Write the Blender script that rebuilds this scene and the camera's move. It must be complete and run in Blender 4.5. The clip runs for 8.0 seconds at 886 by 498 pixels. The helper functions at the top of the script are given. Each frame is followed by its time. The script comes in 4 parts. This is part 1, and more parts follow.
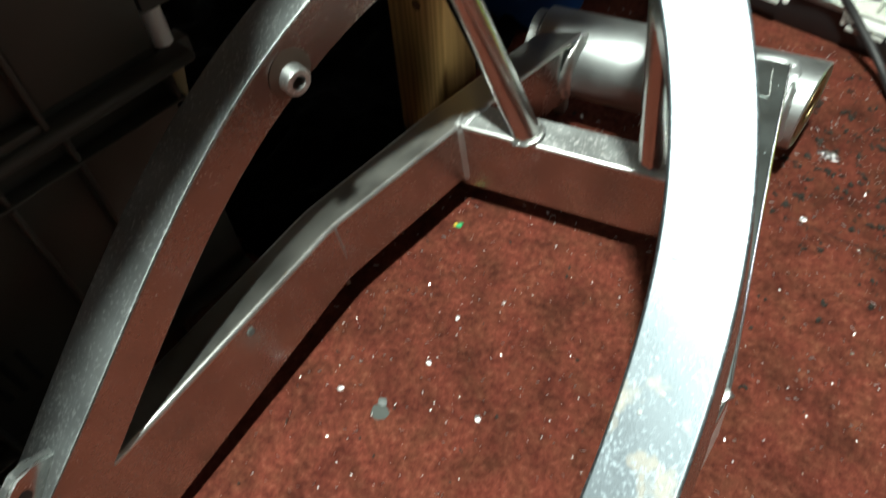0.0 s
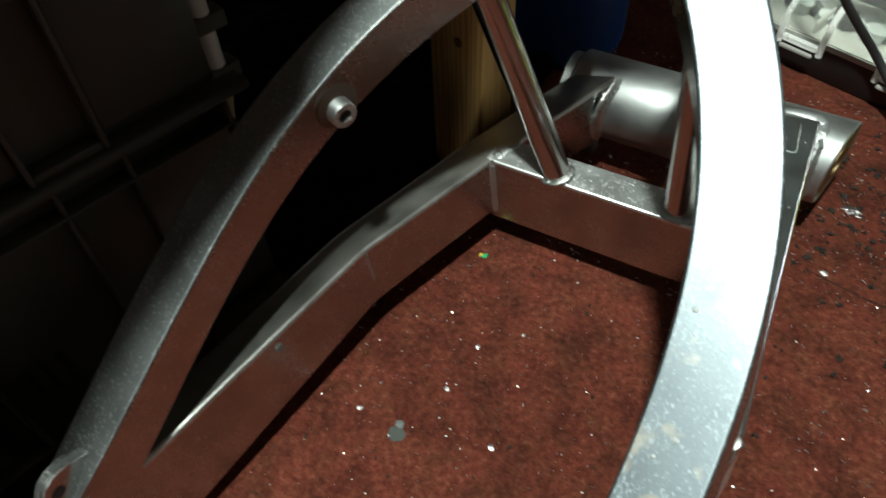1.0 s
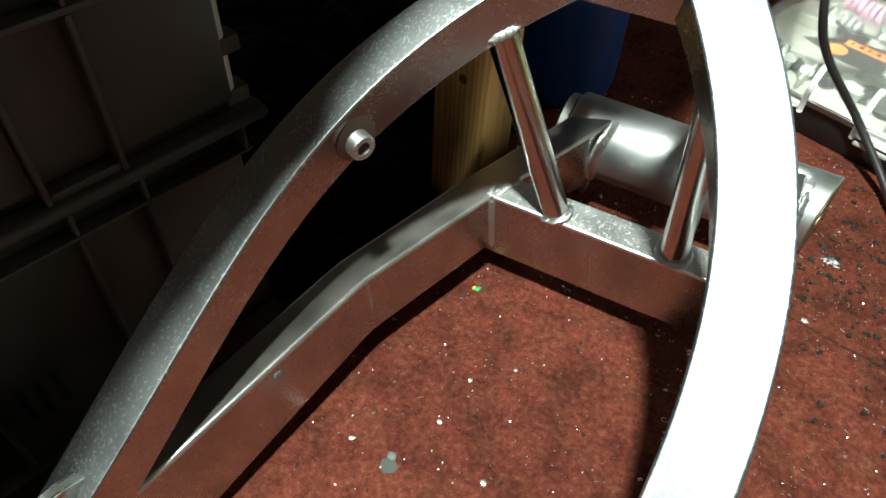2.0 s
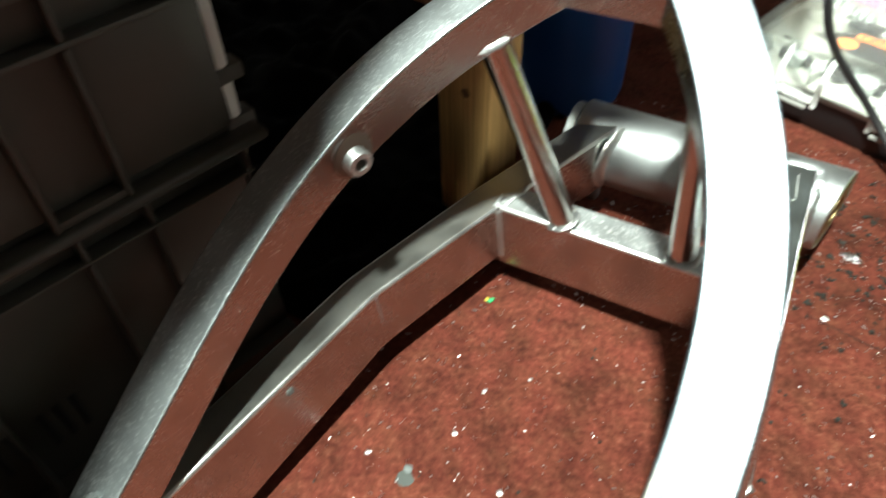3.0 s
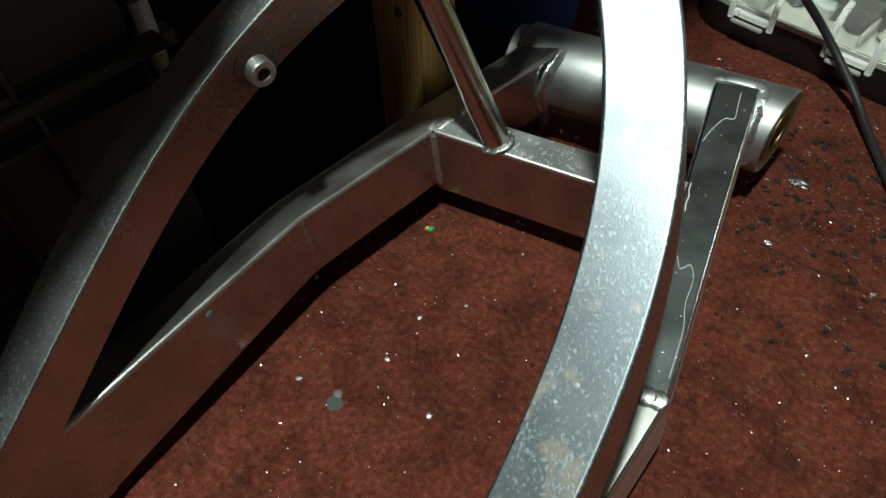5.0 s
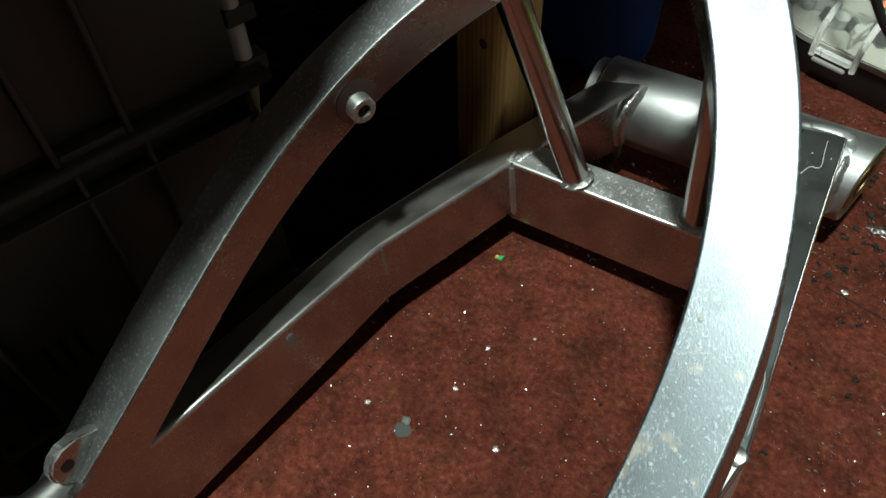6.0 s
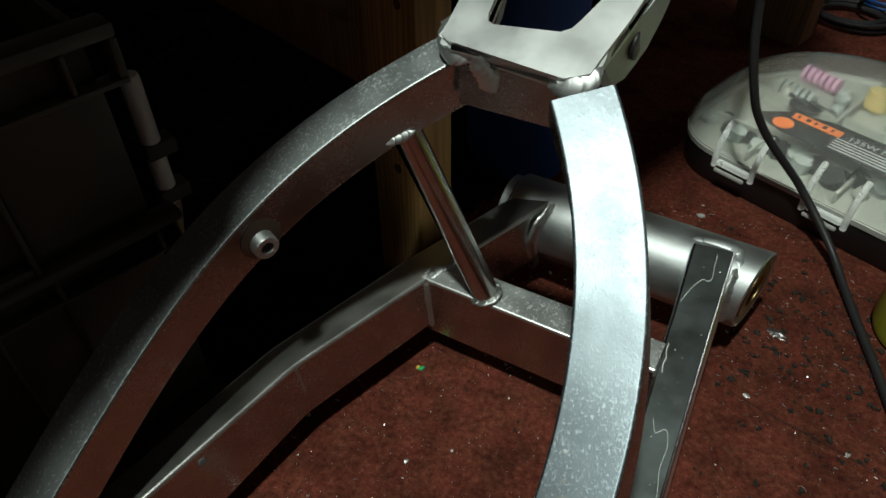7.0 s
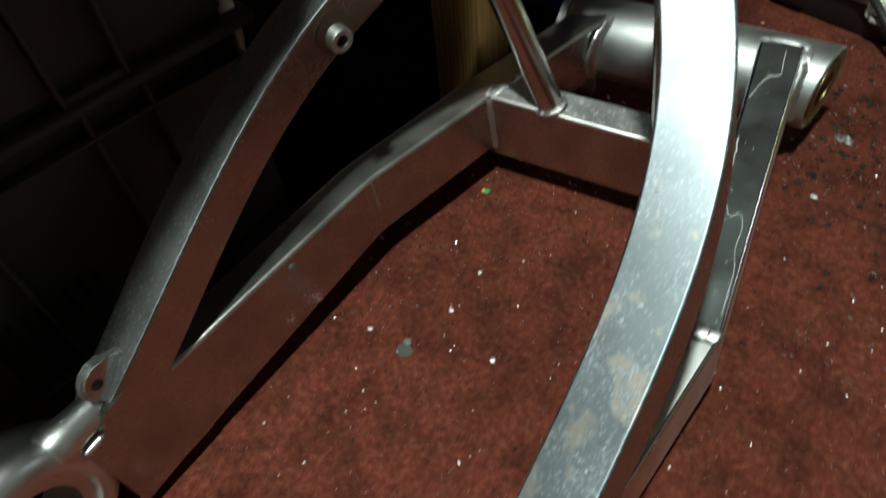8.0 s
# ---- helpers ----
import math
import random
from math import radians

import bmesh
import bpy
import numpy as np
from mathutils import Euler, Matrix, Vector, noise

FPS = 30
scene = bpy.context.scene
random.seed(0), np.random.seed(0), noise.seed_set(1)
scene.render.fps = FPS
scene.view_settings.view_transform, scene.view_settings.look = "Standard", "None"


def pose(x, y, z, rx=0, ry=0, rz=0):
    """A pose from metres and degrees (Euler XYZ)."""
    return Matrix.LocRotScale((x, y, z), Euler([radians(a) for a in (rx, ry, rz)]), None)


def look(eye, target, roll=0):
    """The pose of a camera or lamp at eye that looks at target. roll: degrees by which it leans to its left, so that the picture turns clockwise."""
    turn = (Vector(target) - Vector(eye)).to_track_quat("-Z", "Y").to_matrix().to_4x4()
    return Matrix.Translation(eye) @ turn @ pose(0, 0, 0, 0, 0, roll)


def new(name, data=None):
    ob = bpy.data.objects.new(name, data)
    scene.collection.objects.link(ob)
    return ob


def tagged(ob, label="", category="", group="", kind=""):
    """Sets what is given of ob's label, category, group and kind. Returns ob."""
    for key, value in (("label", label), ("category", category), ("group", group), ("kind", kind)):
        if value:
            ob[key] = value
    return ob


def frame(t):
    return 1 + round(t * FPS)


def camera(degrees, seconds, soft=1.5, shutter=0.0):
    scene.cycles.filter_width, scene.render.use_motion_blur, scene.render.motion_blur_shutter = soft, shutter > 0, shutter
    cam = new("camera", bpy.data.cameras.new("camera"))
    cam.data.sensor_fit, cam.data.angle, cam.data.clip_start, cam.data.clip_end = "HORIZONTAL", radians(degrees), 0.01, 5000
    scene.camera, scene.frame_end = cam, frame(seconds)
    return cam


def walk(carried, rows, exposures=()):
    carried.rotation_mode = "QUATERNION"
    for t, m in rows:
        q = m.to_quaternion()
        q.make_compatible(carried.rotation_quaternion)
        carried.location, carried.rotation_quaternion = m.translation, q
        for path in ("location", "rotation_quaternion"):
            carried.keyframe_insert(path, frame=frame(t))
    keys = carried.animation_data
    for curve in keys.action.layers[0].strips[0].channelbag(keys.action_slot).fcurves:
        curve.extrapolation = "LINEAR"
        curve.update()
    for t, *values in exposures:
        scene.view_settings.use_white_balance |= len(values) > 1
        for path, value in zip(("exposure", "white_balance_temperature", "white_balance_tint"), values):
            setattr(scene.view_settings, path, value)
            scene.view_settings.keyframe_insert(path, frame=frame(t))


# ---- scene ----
cam = camera(64.2, 8.0, shutter=0.4)
PATH = [
    (0, (0.124, -0.138, 0.366), (-0.472, 0.949, -1.204), -5.1),
    (0.3, (0.13, -0.136, 0.379), (-0.458, 1.06, -1.112), -3.3),
    (0.5, (0.138, -0.131, 0.389), (-0.472, 1.053, -1.103), -3.5),
    (0.8, (0.135, -0.148, 0.376), (-0.463, 1.006, -1.145), -2.0),
    (1, (0.121, -0.143, 0.38), (-0.536, 0.96, -1.153), -2.8),
    (1.2, (0.118, -0.145, 0.385), (-0.563, 1.016, -1.095), -2.5),
    (1.5, (0.111, -0.143, 0.394), (-0.526, 1.027, -1.098), 0.4),
    (1.7, (0.101, -0.147, 0.386), (-0.471, 1.071, -1.094), 4.0),
    (2.8, (0.1, -0.156, 0.386), (-0.586, 0.956, -1.128), -1.2),
    (3, (0.116, -0.15, 0.387), (-0.57, 1.039, -1.067), -2.0),
    (3.2, (0.127, -0.146, 0.396), (-0.529, 1.109, -1.016), -0.8),
    (3.5, (0.142, -0.136, 0.397), (-0.545, 1.068, -1.045), -2.5),
    (3.8, (0.155, -0.125, 0.392), (-0.523, 1.046, -1.082), -3.6),
    (4, (0.178, -0.128, 0.388), (-0.489, 0.999, -1.124), -5.7),
    (4.2, (0.177, -0.136, 0.374), (-0.455, 0.969, -1.169), -5.7),
    (4.5, (0.168, -0.139, 0.365), (-0.454, 0.931, -1.206), -5.1),
    (4.7, (0.16, -0.139, 0.365), (-0.455, 0.964, -1.186), -3.1),
    (5.8, (0.138, -0.143, 0.376), (-0.569, 0.947, -1.145), -2.4),
    (6, (0.128, -0.142, 0.38), (-0.595, 0.929, -1.147), -2.5),
    (6.2, (0.13, -0.145, 0.386), (-0.599, 1.003, -1.079), -0.9),
    (6.5, (0.146, -0.131, 0.403), (-0.577, 1.086, -1.01), -0.5),
    (6.8, (0.153, -0.126, 0.4095), (-0.494, 1.01, -0.827), 0.0),
    (7, (0.155, -0.122, 0.411), (-0.568, 1.137, -0.965), -0.5),
    (7.2, (0.156, -0.125, 0.407), (-0.546, 1.143, -0.971), -0.1),
    (7.5, (0.156, -0.134, 0.403), (-0.56, 1.075, -1.02), -1.2),
    (7.8, (0.165, -0.155, 0.386), (-0.599, 0.922, -1.116), -6.5),
    (8, (0.157, -0.176, 0.377), (-0.556, 0.865, -1.174), -7.2),
]

EXPOSURES = [(0.0, 0.65), (0.5, 0.0), (1.0, -0.1), (1.5, 0.3), (3.0, 1.3), (3.5, 0.1), (4.0, -0.1), (4.5, -0.47), (6.0, -0.3), (6.5, 0.0), (7.0, -0.95), (7.5, -0.85), (8.0, -0.35)]
walk(cam, [(t, look(eye, target, roll)) for t, eye, target, roll in PATH], EXPOSURES)

# ---- light ----
world = bpy.data.worlds.new("workshop_air")
scene.world = world
world.use_nodes = True
world.node_tree.nodes["Background"].inputs[0].default_value = (0.9, 0.95, 1.0, 1)
world.node_tree.nodes["Background"].inputs[1].default_value = 0.0


def area_lamp(name, eye, target, size, watts, colour, across=0.0):
    data = bpy.data.lights.new(name, "AREA")
    data.shape, data.size, data.energy, data.color = "ELLIPSE" if across else "DISK", size, watts, colour
    data.size_y = across or size
    ob = new(name, data)
    ob.matrix_basis = look(eye, target)
    return ob


area_lamp("work_lamp", (0.080, -0.320, 1.50), (0.060, 0.100, 0.10), 0.085, 29.0, (0.92, 1.0, 0.91), 0.100)
# unseen lamps, added for the metal's reflections, edge glints and the crate's fill
area_lamp("ceiling_fill", (-0.75, -1.25, 2.36), (-0.75, -1.20, 0.0), 1.9, 4.0, (0.80, 0.95, 1.0))
area_lamp("ceiling_fill", (-0.88, 2.45, 2.36), (-0.88, 2.40, 0.0), 1.4, 2.6, (0.86, 0.97, 1.0))
area_lamp("wall_fill", (2.15, 2.0, 1.25), (0.16, 0.10, 0.06), 0.5, 4.6, (0.94, 0.98, 1.0))


# ---- materials ----
def material(name):
    m = bpy.data.materials.new(name)
    m.use_nodes = True
    t = m.node_tree
    return m, t, t.nodes["Principled BSDF"]


def node(t, kind, **inputs):
    n = t.nodes.new(kind)
    for k, v in inputs.items():
        n.inputs[k.replace("_", " ")].default_value = v
    return n


def ramp(t, fac, stops):
    n = t.nodes.new("ShaderNodeValToRGB")
    e = n.color_ramp.elements
    while len(e) < len(stops):
        e.new(0.5)
    for el, (pos, col) in zip(e, stops):
        el.position = pos
        el.color = (*col, 1) if len(col) == 3 else (col[0], col[0], col[0], 1)
    t.links.new(fac, n.inputs[0])
    return n.outputs[0]


def coords(t, scale=(1, 1, 1)):
    c = t.nodes.new("ShaderNodeTexCoord")
    m = t.nodes.new("ShaderNodeMapping")
    m.inputs["Scale"].default_value = scale
    t.links.new(c.outputs["Object"], m.inputs[0])
    return m.outputs[0]


def noise_tex(t, vec, scale, detail=4.0, rough=0.55):
    n = node(t, "ShaderNodeTexNoise", Scale=scale, Detail=detail, Roughness=rough)
    t.links.new(vec, n.inputs["Vector"])
    return n.outputs["Fac"]


def bump(t, p, height, strength, distance):
    b = node(t, "ShaderNodeBump", Strength=strength, Distance=distance)
    t.links.new(height, b.inputs["Height"])
    old = p.inputs["Normal"].links
    if old:
        t.links.new(old[0].from_socket, b.inputs["Normal"])
    t.links.new(b.outputs[0], p.inputs["Normal"])


def plain(name, colour, rough=0.5, metal=0.0, grain=60.0, var=0.25, relief=0.15, depth=0.0006):
    """A surface with mottled colour and roughness and a fine relief."""
    m, t, p = material(name)
    v = coords(t)
    n1, n2 = noise_tex(t, v, grain), noise_tex(t, v, grain * 0.13, 3.0)
    mix = t.nodes.new("ShaderNodeMath")
    mix.operation = "ADD"
    t.links.new(n1, mix.inputs[0]), t.links.new(n2, mix.inputs[1])
    lo = [c * (1 - var) for c in colour]
    hi = [min(1, c * (1 + var)) for c in colour]
    t.links.new(ramp(t, mix.outputs[0], [(0.35, lo), (0.75, hi)]), p.inputs["Base Color"])
    t.links.new(ramp(t, n2, [(0.3, (rough * 0.75,)), (0.7, (min(1, rough * 1.25),))]), p.inputs["Roughness"])
    p.inputs["Metallic"].default_value = metal
    if relief:
        bump(t, p, n1, relief, depth)
    return m


def aluminium(name, rough, fleck, streak=0.0, colour=(0.80, 0.81, 0.82), stain=None, smear=0.0, grainway=(1, 30, 30)):
    """Hand-polished aluminium: smears of roughness, tiny pits lightened as glints, faint draw lines."""
    m, t, p = material(name)
    v = coords(t)
    n1, n2 = noise_tex(t, v, 38.0, 5.0), noise_tex(t, v, 420.0, 3.0)
    p.inputs["Metallic"].default_value = 1.0
    lo = [c * 0.86 for c in colour]
    if stain:
        # dried patches of polish with a clear rim
        patch = noise_tex(t, coords(t, (1.0, 0.7, 1.0)), 62.0, 3.0, 0.5)
        place = t.nodes.new("ShaderNodeSeparateXYZ")
        t.links.new(v, place.inputs[0])
        fade = t.nodes.new("ShaderNodeMapRange")
        t.links.new(place.outputs["Y"], fade.inputs["Value"])
        for key, value in (("From Min", -0.04), ("From Max", 0.03), ("To Min", 0.0), ("To Max", 0.16)):
            fade.inputs[key].default_value = value
        less = t.nodes.new("ShaderNodeMath")
        less.operation = "SUBTRACT"
        t.links.new(patch, less.inputs[0]), t.links.new(fade.outputs[0], less.inputs[1])
        patch = less.outputs[0]
        pale = [min(1, c * 1.15) for c in colour]
        stops = [(0.20, lo), (0.40, colour), (0.53, colour), (0.59, stain), (0.64, stain), (0.70, pale)]
        t.links.new(ramp(t, patch, stops), p.inputs["Base Color"])
    else:
        t.links.new(ramp(t, n1, [(0.3, lo), (0.58, colour)]), p.inputs["Base Color"])
    # strokes and pits left by the abrasive, thicker in some patches than in others
    flake = noise_tex(t, coords(t, (1.0, 0.60, 1.0)), 760.0, 2.5, 0.62)
    where = noise_tex(t, v, 46.0, 3.0, 0.6)
    dense = t.nodes.new("ShaderNodeMath")
    dense.operation = "MULTIPLY_ADD"
    t.links.new(where, dense.inputs[0])
    dense.inputs[1].default_value = 0.28
    t.links.new(flake, dense.inputs[2])
    mask = ramp(t, dense.outputs[0], [(0.68, (0.0,)), (0.82, (1.0,))])
    add = t.nodes.new("ShaderNodeMath")
    add.operation = "MULTIPLY_ADD"
    t.links.new(mask, add.inputs[0])
    add.inputs[1].default_value = 0.15 * fleck
    t.links.new(ramp(t, n1, [(0.28, (rough * 0.86,)), (0.72, (rough * 1.14,))]), add.inputs[2])
    t.links.new(add.outputs[0], p.inputs["Roughness"])
    # strokes and pits also take a lighter colour that stands in for their glints
    if fleck > 0.5:
        under = p.inputs["Base Color"].links[0].from_socket
        worn = t.nodes.new("ShaderNodeMix")
        worn.data_type = "RGBA"
        t.links.new(mask, worn.inputs[0])
        t.links.new(under, worn.inputs[6])
        worn.inputs[7].default_value = (*[min(1.0, c * (1.25 + 0.45 * fleck)) for c in colour], 1)
        t.links.new(worn.outputs[2], p.inputs["Base Color"])
    bump(t, p, mask, 0.10 * fleck, 0.0003)
    bump(t, p, n2, 0.04 + 0.06 * fleck, 0.0003)
    if smear:
        bump(t, p, noise_tex(t, coords(t, (1.0, 0.35, 1.0)), 75.0, 3.0, 0.5), smear, 0.0012)
    if streak:
        bump(t, p, noise_tex(t, coords(t, grainway), 60.0, 2.0), streak, 0.0003)
    return m


# right stay's top darkened and left's lightened to balance the lamp on them
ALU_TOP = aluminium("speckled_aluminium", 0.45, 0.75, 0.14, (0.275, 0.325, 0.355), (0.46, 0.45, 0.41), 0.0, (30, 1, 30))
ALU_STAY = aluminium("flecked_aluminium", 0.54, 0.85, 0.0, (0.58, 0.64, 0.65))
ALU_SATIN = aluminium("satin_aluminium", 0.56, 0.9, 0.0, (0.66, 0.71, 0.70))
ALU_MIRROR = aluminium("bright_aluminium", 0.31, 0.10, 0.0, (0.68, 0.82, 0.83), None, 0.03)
# near-white tone that paints the lamp's glint along bevelled edges
ALU_EDGE = aluminium("glint_edge_aluminium", 0.20, 0.1, 0.0, (0.90, 0.92, 0.91))
# lighter copy of the metal for faces that look lit by the lamp
ALU_FACET = aluminium("lit_facet_aluminium", 0.40, 0.15, 0.0, (0.82, 0.86, 0.85), None, 0.15)
ALU_STRUT = aluminium("mirror_strut_aluminium", 0.22, 0.15, 0.0, (0.62, 0.61, 0.58), None, 0.10)
# rim tone lightened for the glint on bevels and weld crests
ALU_RIM = aluminium("glint_rim_aluminium", 0.34, 0.1, 0.0, (0.90, 0.92, 0.90))
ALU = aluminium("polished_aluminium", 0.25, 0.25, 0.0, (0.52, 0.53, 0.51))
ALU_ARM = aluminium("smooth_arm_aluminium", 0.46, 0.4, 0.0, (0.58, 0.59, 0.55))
ALU_HEAD = aluminium("cast_aluminium", 0.46, 0.35, 0.0, (0.80, 0.84, 0.83), None, 0.12)
ALU_TUBE = aluminium("brushed_aluminium", 0.50, 0.3, 0.20, (0.56, 0.60, 0.60))
ALU_WELD = aluminium("weld_aluminium", 0.46, 0.3, 0.0, (0.55, 0.58, 0.57))
BRASS = plain("brass_bearing", (0.26, 0.20, 0.10), 0.42, 1.0)
BLACK_PLASTIC = plain("black_plastic", (0.012, 0.012, 0.013), 0.45, 0.0, 200.0)
BLACK_RUBBER = plain("black_cable_rubber", (0.016, 0.016, 0.017), 0.5, 0.0, 300.0)
WHITE_PLASTIC = plain("white_plastic", (0.36, 0.37, 0.34), 0.5, 0.0, 90.0, 0.10)
PALE_PLASTIC = plain("pale_plastic", (0.86, 0.90, 0.90), 0.28, 0.0, 90.0, 0.12)
BEIGE_PLASTIC = plain("beige_plastic", (0.42, 0.34, 0.20), 0.5, 0.0, 90.0, 0.15)
GREY_FLANGE = plain("grey_flange_plastic", (0.075, 0.075, 0.070), 0.55, 0.0, 150.0, 0.15)
GREY_CRATE = plain("grey_crate_plastic", (0.038, 0.036, 0.028), 0.55, 0.0, 150.0, 0.18)
BLUE_PLASTIC = plain("blue_plastic", (0.009, 0.065, 0.25), 0.4, 0.0, 40.0, 0.2)
YELLOW_PLASTIC = plain("yellow_green_plastic", (0.36, 0.37, 0.035), 0.35, 0.0, 40.0, 0.12)
LIME_PLASTIC = plain("lime_plastic", (0.30, 0.58, 0.07), 0.35, 0.0, 60.0, 0.1)
GREY_STONE = plain("grey_abrasive", (0.30, 0.33, 0.32), 0.9, 0.0, 400.0)
PINK_STONE = plain("pink_abrasive", (0.55, 0.30, 0.44), 0.9, 0.0, 400.0)
YELLOW_FELT = plain("yellow_felt", (0.52, 0.40, 0.17), 0.95, 0.0, 300.0)
STEEL = plain("tool_steel", (0.55, 0.55, 0.56), 0.3, 1.0, 200.0)
BROWN_STONE = plain("brown_abrasive", (0.28, 0.19, 0.14), 0.9, 0.0, 300.0)
LABEL_DARK = plain("dark_label", (0.030, 0.031, 0.033), 0.4, 0.0, 100.0, 0.1, 0.0)
LABEL_ORANGE = plain("orange_print", (0.80, 0.20, 0.055), 0.45, 0.0, 100.0, 0.1, 0.0)
LABEL_WHITE = plain("white_print", (0.62, 0.62, 0.62), 0.5, 0.0, 100.0, 0.1, 0.0)
RED_PRINT = plain("red_print", (0.45, 0.03, 0.03), 0.5)
PLASTER = plain("old_plaster", (0.36, 0.36, 0.34), 0.9, 0.0, 12.0, 0.2)
CRUMB = plain("black_rubber_crumb", (0.030, 0.027, 0.023), 0.85, 0.0, 500.0)
CRUMB.node_tree.nodes["Principled BSDF"].inputs["Specular IOR Level"].default_value = 0.1
GREEN_BIT = plain("green_wire_scrap", (0.03, 0.35, 0.12), 0.4)
YELLOW_BIT = plain("yellow_wire_scrap", (0.60, 0.45, 0.06), 0.4)
SMUDGE = plain("grey_spill", (0.060, 0.068, 0.062), 0.8, 0.0, 200.0)
GREY_GLUE = plain("dried_grey_glue", (0.12, 0.135, 0.13), 0.6, 0.0, 250.0)
SCORCHED = plain("scorched_aluminium", (0.10, 0.075, 0.06), 0.5, 0.6, 300.0, 0.5)
# pale colour for a reflection drawn on the right arm
GLINT_WHITE = plain("glint_white", (0.72, 0.74, 0.70), 0.6, 0.0, 400.0)
PALE_DROP = plain("pale_drop", (0.42, 0.45, 0.45), 0.35, 0.0, 400.0)
# near-black colour that stands in for the shade under the bench
SHADE_BLACK = plain("shade_sheet", (0.0014, 0.0013, 0.0013), 0.95, 0.0, 300.0)
SHADE_BLACK.node_tree.nodes["Principled BSDF"].inputs["Specular IOR Level"].default_value = 0.1
SHAVING = plain("aluminium_shaving", (0.88, 0.86, 0.80), 0.42, 1.0, 300.0)


def carpet_material():
    m, t, p = material("red_carpet")
    v = coords(t)
    fine, tuft, wear, big = (noise_tex(t, v, s, d, r) for s, d, r in ((1300, 3, 0.7), (240, 5, 0.72), (34, 5, 0.65), (5, 3, 0.5)))
    red = ramp(t, tuft, [(0.31, (0.090, 0.020, 0.014)), (0.45, (0.158, 0.037, 0.024)), (0.57, (0.215, 0.054, 0.034)), (0.72, (0.32, 0.105, 0.068))])
    brown = ramp(t, tuft, [(0.31, (0.066, 0.022, 0.013)), (0.45, (0.124, 0.041, 0.022)), (0.57, (0.168, 0.062, 0.033)), (0.72, (0.24, 0.105, 0.060))])
    hue = t.nodes.new("ShaderNodeMix")
    hue.data_type = "RGBA"
    t.links.new(ramp(t, noise_tex(t, v, 48.0, 5.0, 0.65), [(0.40, (0.0,)), (0.66, (0.65,))]), hue.inputs[0])
    t.links.new(red, hue.inputs[6]), t.links.new(brown, hue.inputs[7])
    base = hue.outputs[2]
    dirt = ramp(t, wear, [(0.36, (0.26, 0.27, 0.28)), (0.56, (1.0, 1.0, 1.0))])
    mix = t.nodes.new("ShaderNodeMix")
    mix.data_type, mix.blend_type = "RGBA", "MULTIPLY"
    mix.inputs[0].default_value = 0.62
    t.links.new(base, mix.inputs[6]), t.links.new(dirt, mix.inputs[7])
    mix2 = t.nodes.new("ShaderNodeMix")
    mix2.data_type, mix2.blend_type = "RGBA", "MULTIPLY"
    mix2.inputs[0].default_value = 0.5
    t.links.new(mix.outputs[2], mix2.inputs[6])
    t.links.new(ramp(t, big, [(0.35, (0.6, 0.58, 0.58)), (0.6, (1, 1, 1))]), mix2.inputs[7])
    t.links.new(mix2.outputs[2], p.inputs["Base Color"])
    p.inputs["Roughness"].default_value = 0.95
    p.inputs["Specular IOR Level"].default_value = 0.15
    bump(t, p, tuft, 0.8, 0.003)
    bump(t, p, fine, 0.3, 0.001)
    return m


def wood_material(name, dark, light):
    m, t, p = material(name)
    v = coords(t, (1, 1, 0.06))
    warp = noise_tex(t, v, 55.0, 4.0)
    rings = node(t, "ShaderNodeTexWave", Scale=70.0, Distortion=7.0, Detail=3.0)
    rings.inputs["Detail Scale"].default_value = 1.5
    t.links.new(v, rings.inputs["Vector"])
    mix = t.nodes.new("ShaderNodeMath")
    mix.operation = "MULTIPLY_ADD"
    t.links.new(rings.outputs["Fac"], mix.inputs[0])
    mix.inputs[1].default_value = 0.35
    t.links.new(warp, mix.inputs[2])
    t.links.new(ramp(t, mix.outputs[0], [(0.3, dark), (0.9, light)]), p.inputs["Base Color"])
    p.inputs["Roughness"].default_value = 0.65
    bump(t, p, mix.outputs[0], 0.25, 0.0008)
    return m


def clear_material(name, colour, rough, density=0.0):
    m, t, p = material(name)
    p.inputs["Base Color"].default_value = (*colour, 1)
    p.inputs["Transmission Weight"].default_value = 1.0 - density
    p.inputs["IOR"].default_value = 1.45
    n = noise_tex(t, coords(t), 60.0, 4.0)
    t.links.new(ramp(t, n, [(0.35, (rough * 0.5,)), (0.7, (rough * 1.6,))]), p.inputs["Roughness"])
    return m


CARPET = carpet_material()
PINE = wood_material("pine_timber", (0.26, 0.14, 0.045), (0.58, 0.35, 0.125))
OLD_PINE = wood_material("dull_timber", (0.11, 0.062, 0.026), (0.29, 0.17, 0.075))
KNOT = plain("wood_knot", (0.07, 0.035, 0.015), 0.7)
CLEAR = clear_material("clear_lid_plastic", (0.84, 0.86, 0.83), 0.09, 0.05)
MILKY = clear_material("milky_clip_plastic", (0.86, 0.88, 0.86), 0.35, 0.55)


# ---- mesh helpers ----
def smooth_ob(ob, angle=35.0):
    for f in ob.data.polygons:
        f.use_smooth = True
    ob.data.set_sharp_from_angle(angle=radians(angle))
    return ob


def part(name, bm, mat, parent=None, label="", angle=35.0):
    """Link a bmesh as one mesh object, under a thing or a part if given."""
    me = bpy.data.meshes.new(name)
    bmesh.ops.recalc_face_normals(bm, faces=bm.faces)
    bm.to_mesh(me)
    bm.free()
    for m in (mat if isinstance(mat, (list, tuple)) else [mat]):
        me.materials.append(m)
    ob = new(name, me)
    if parent is not None:
        ob.parent = parent
    smooth_ob(ob, angle)
    if label:
        ob["label"] = label
    return ob


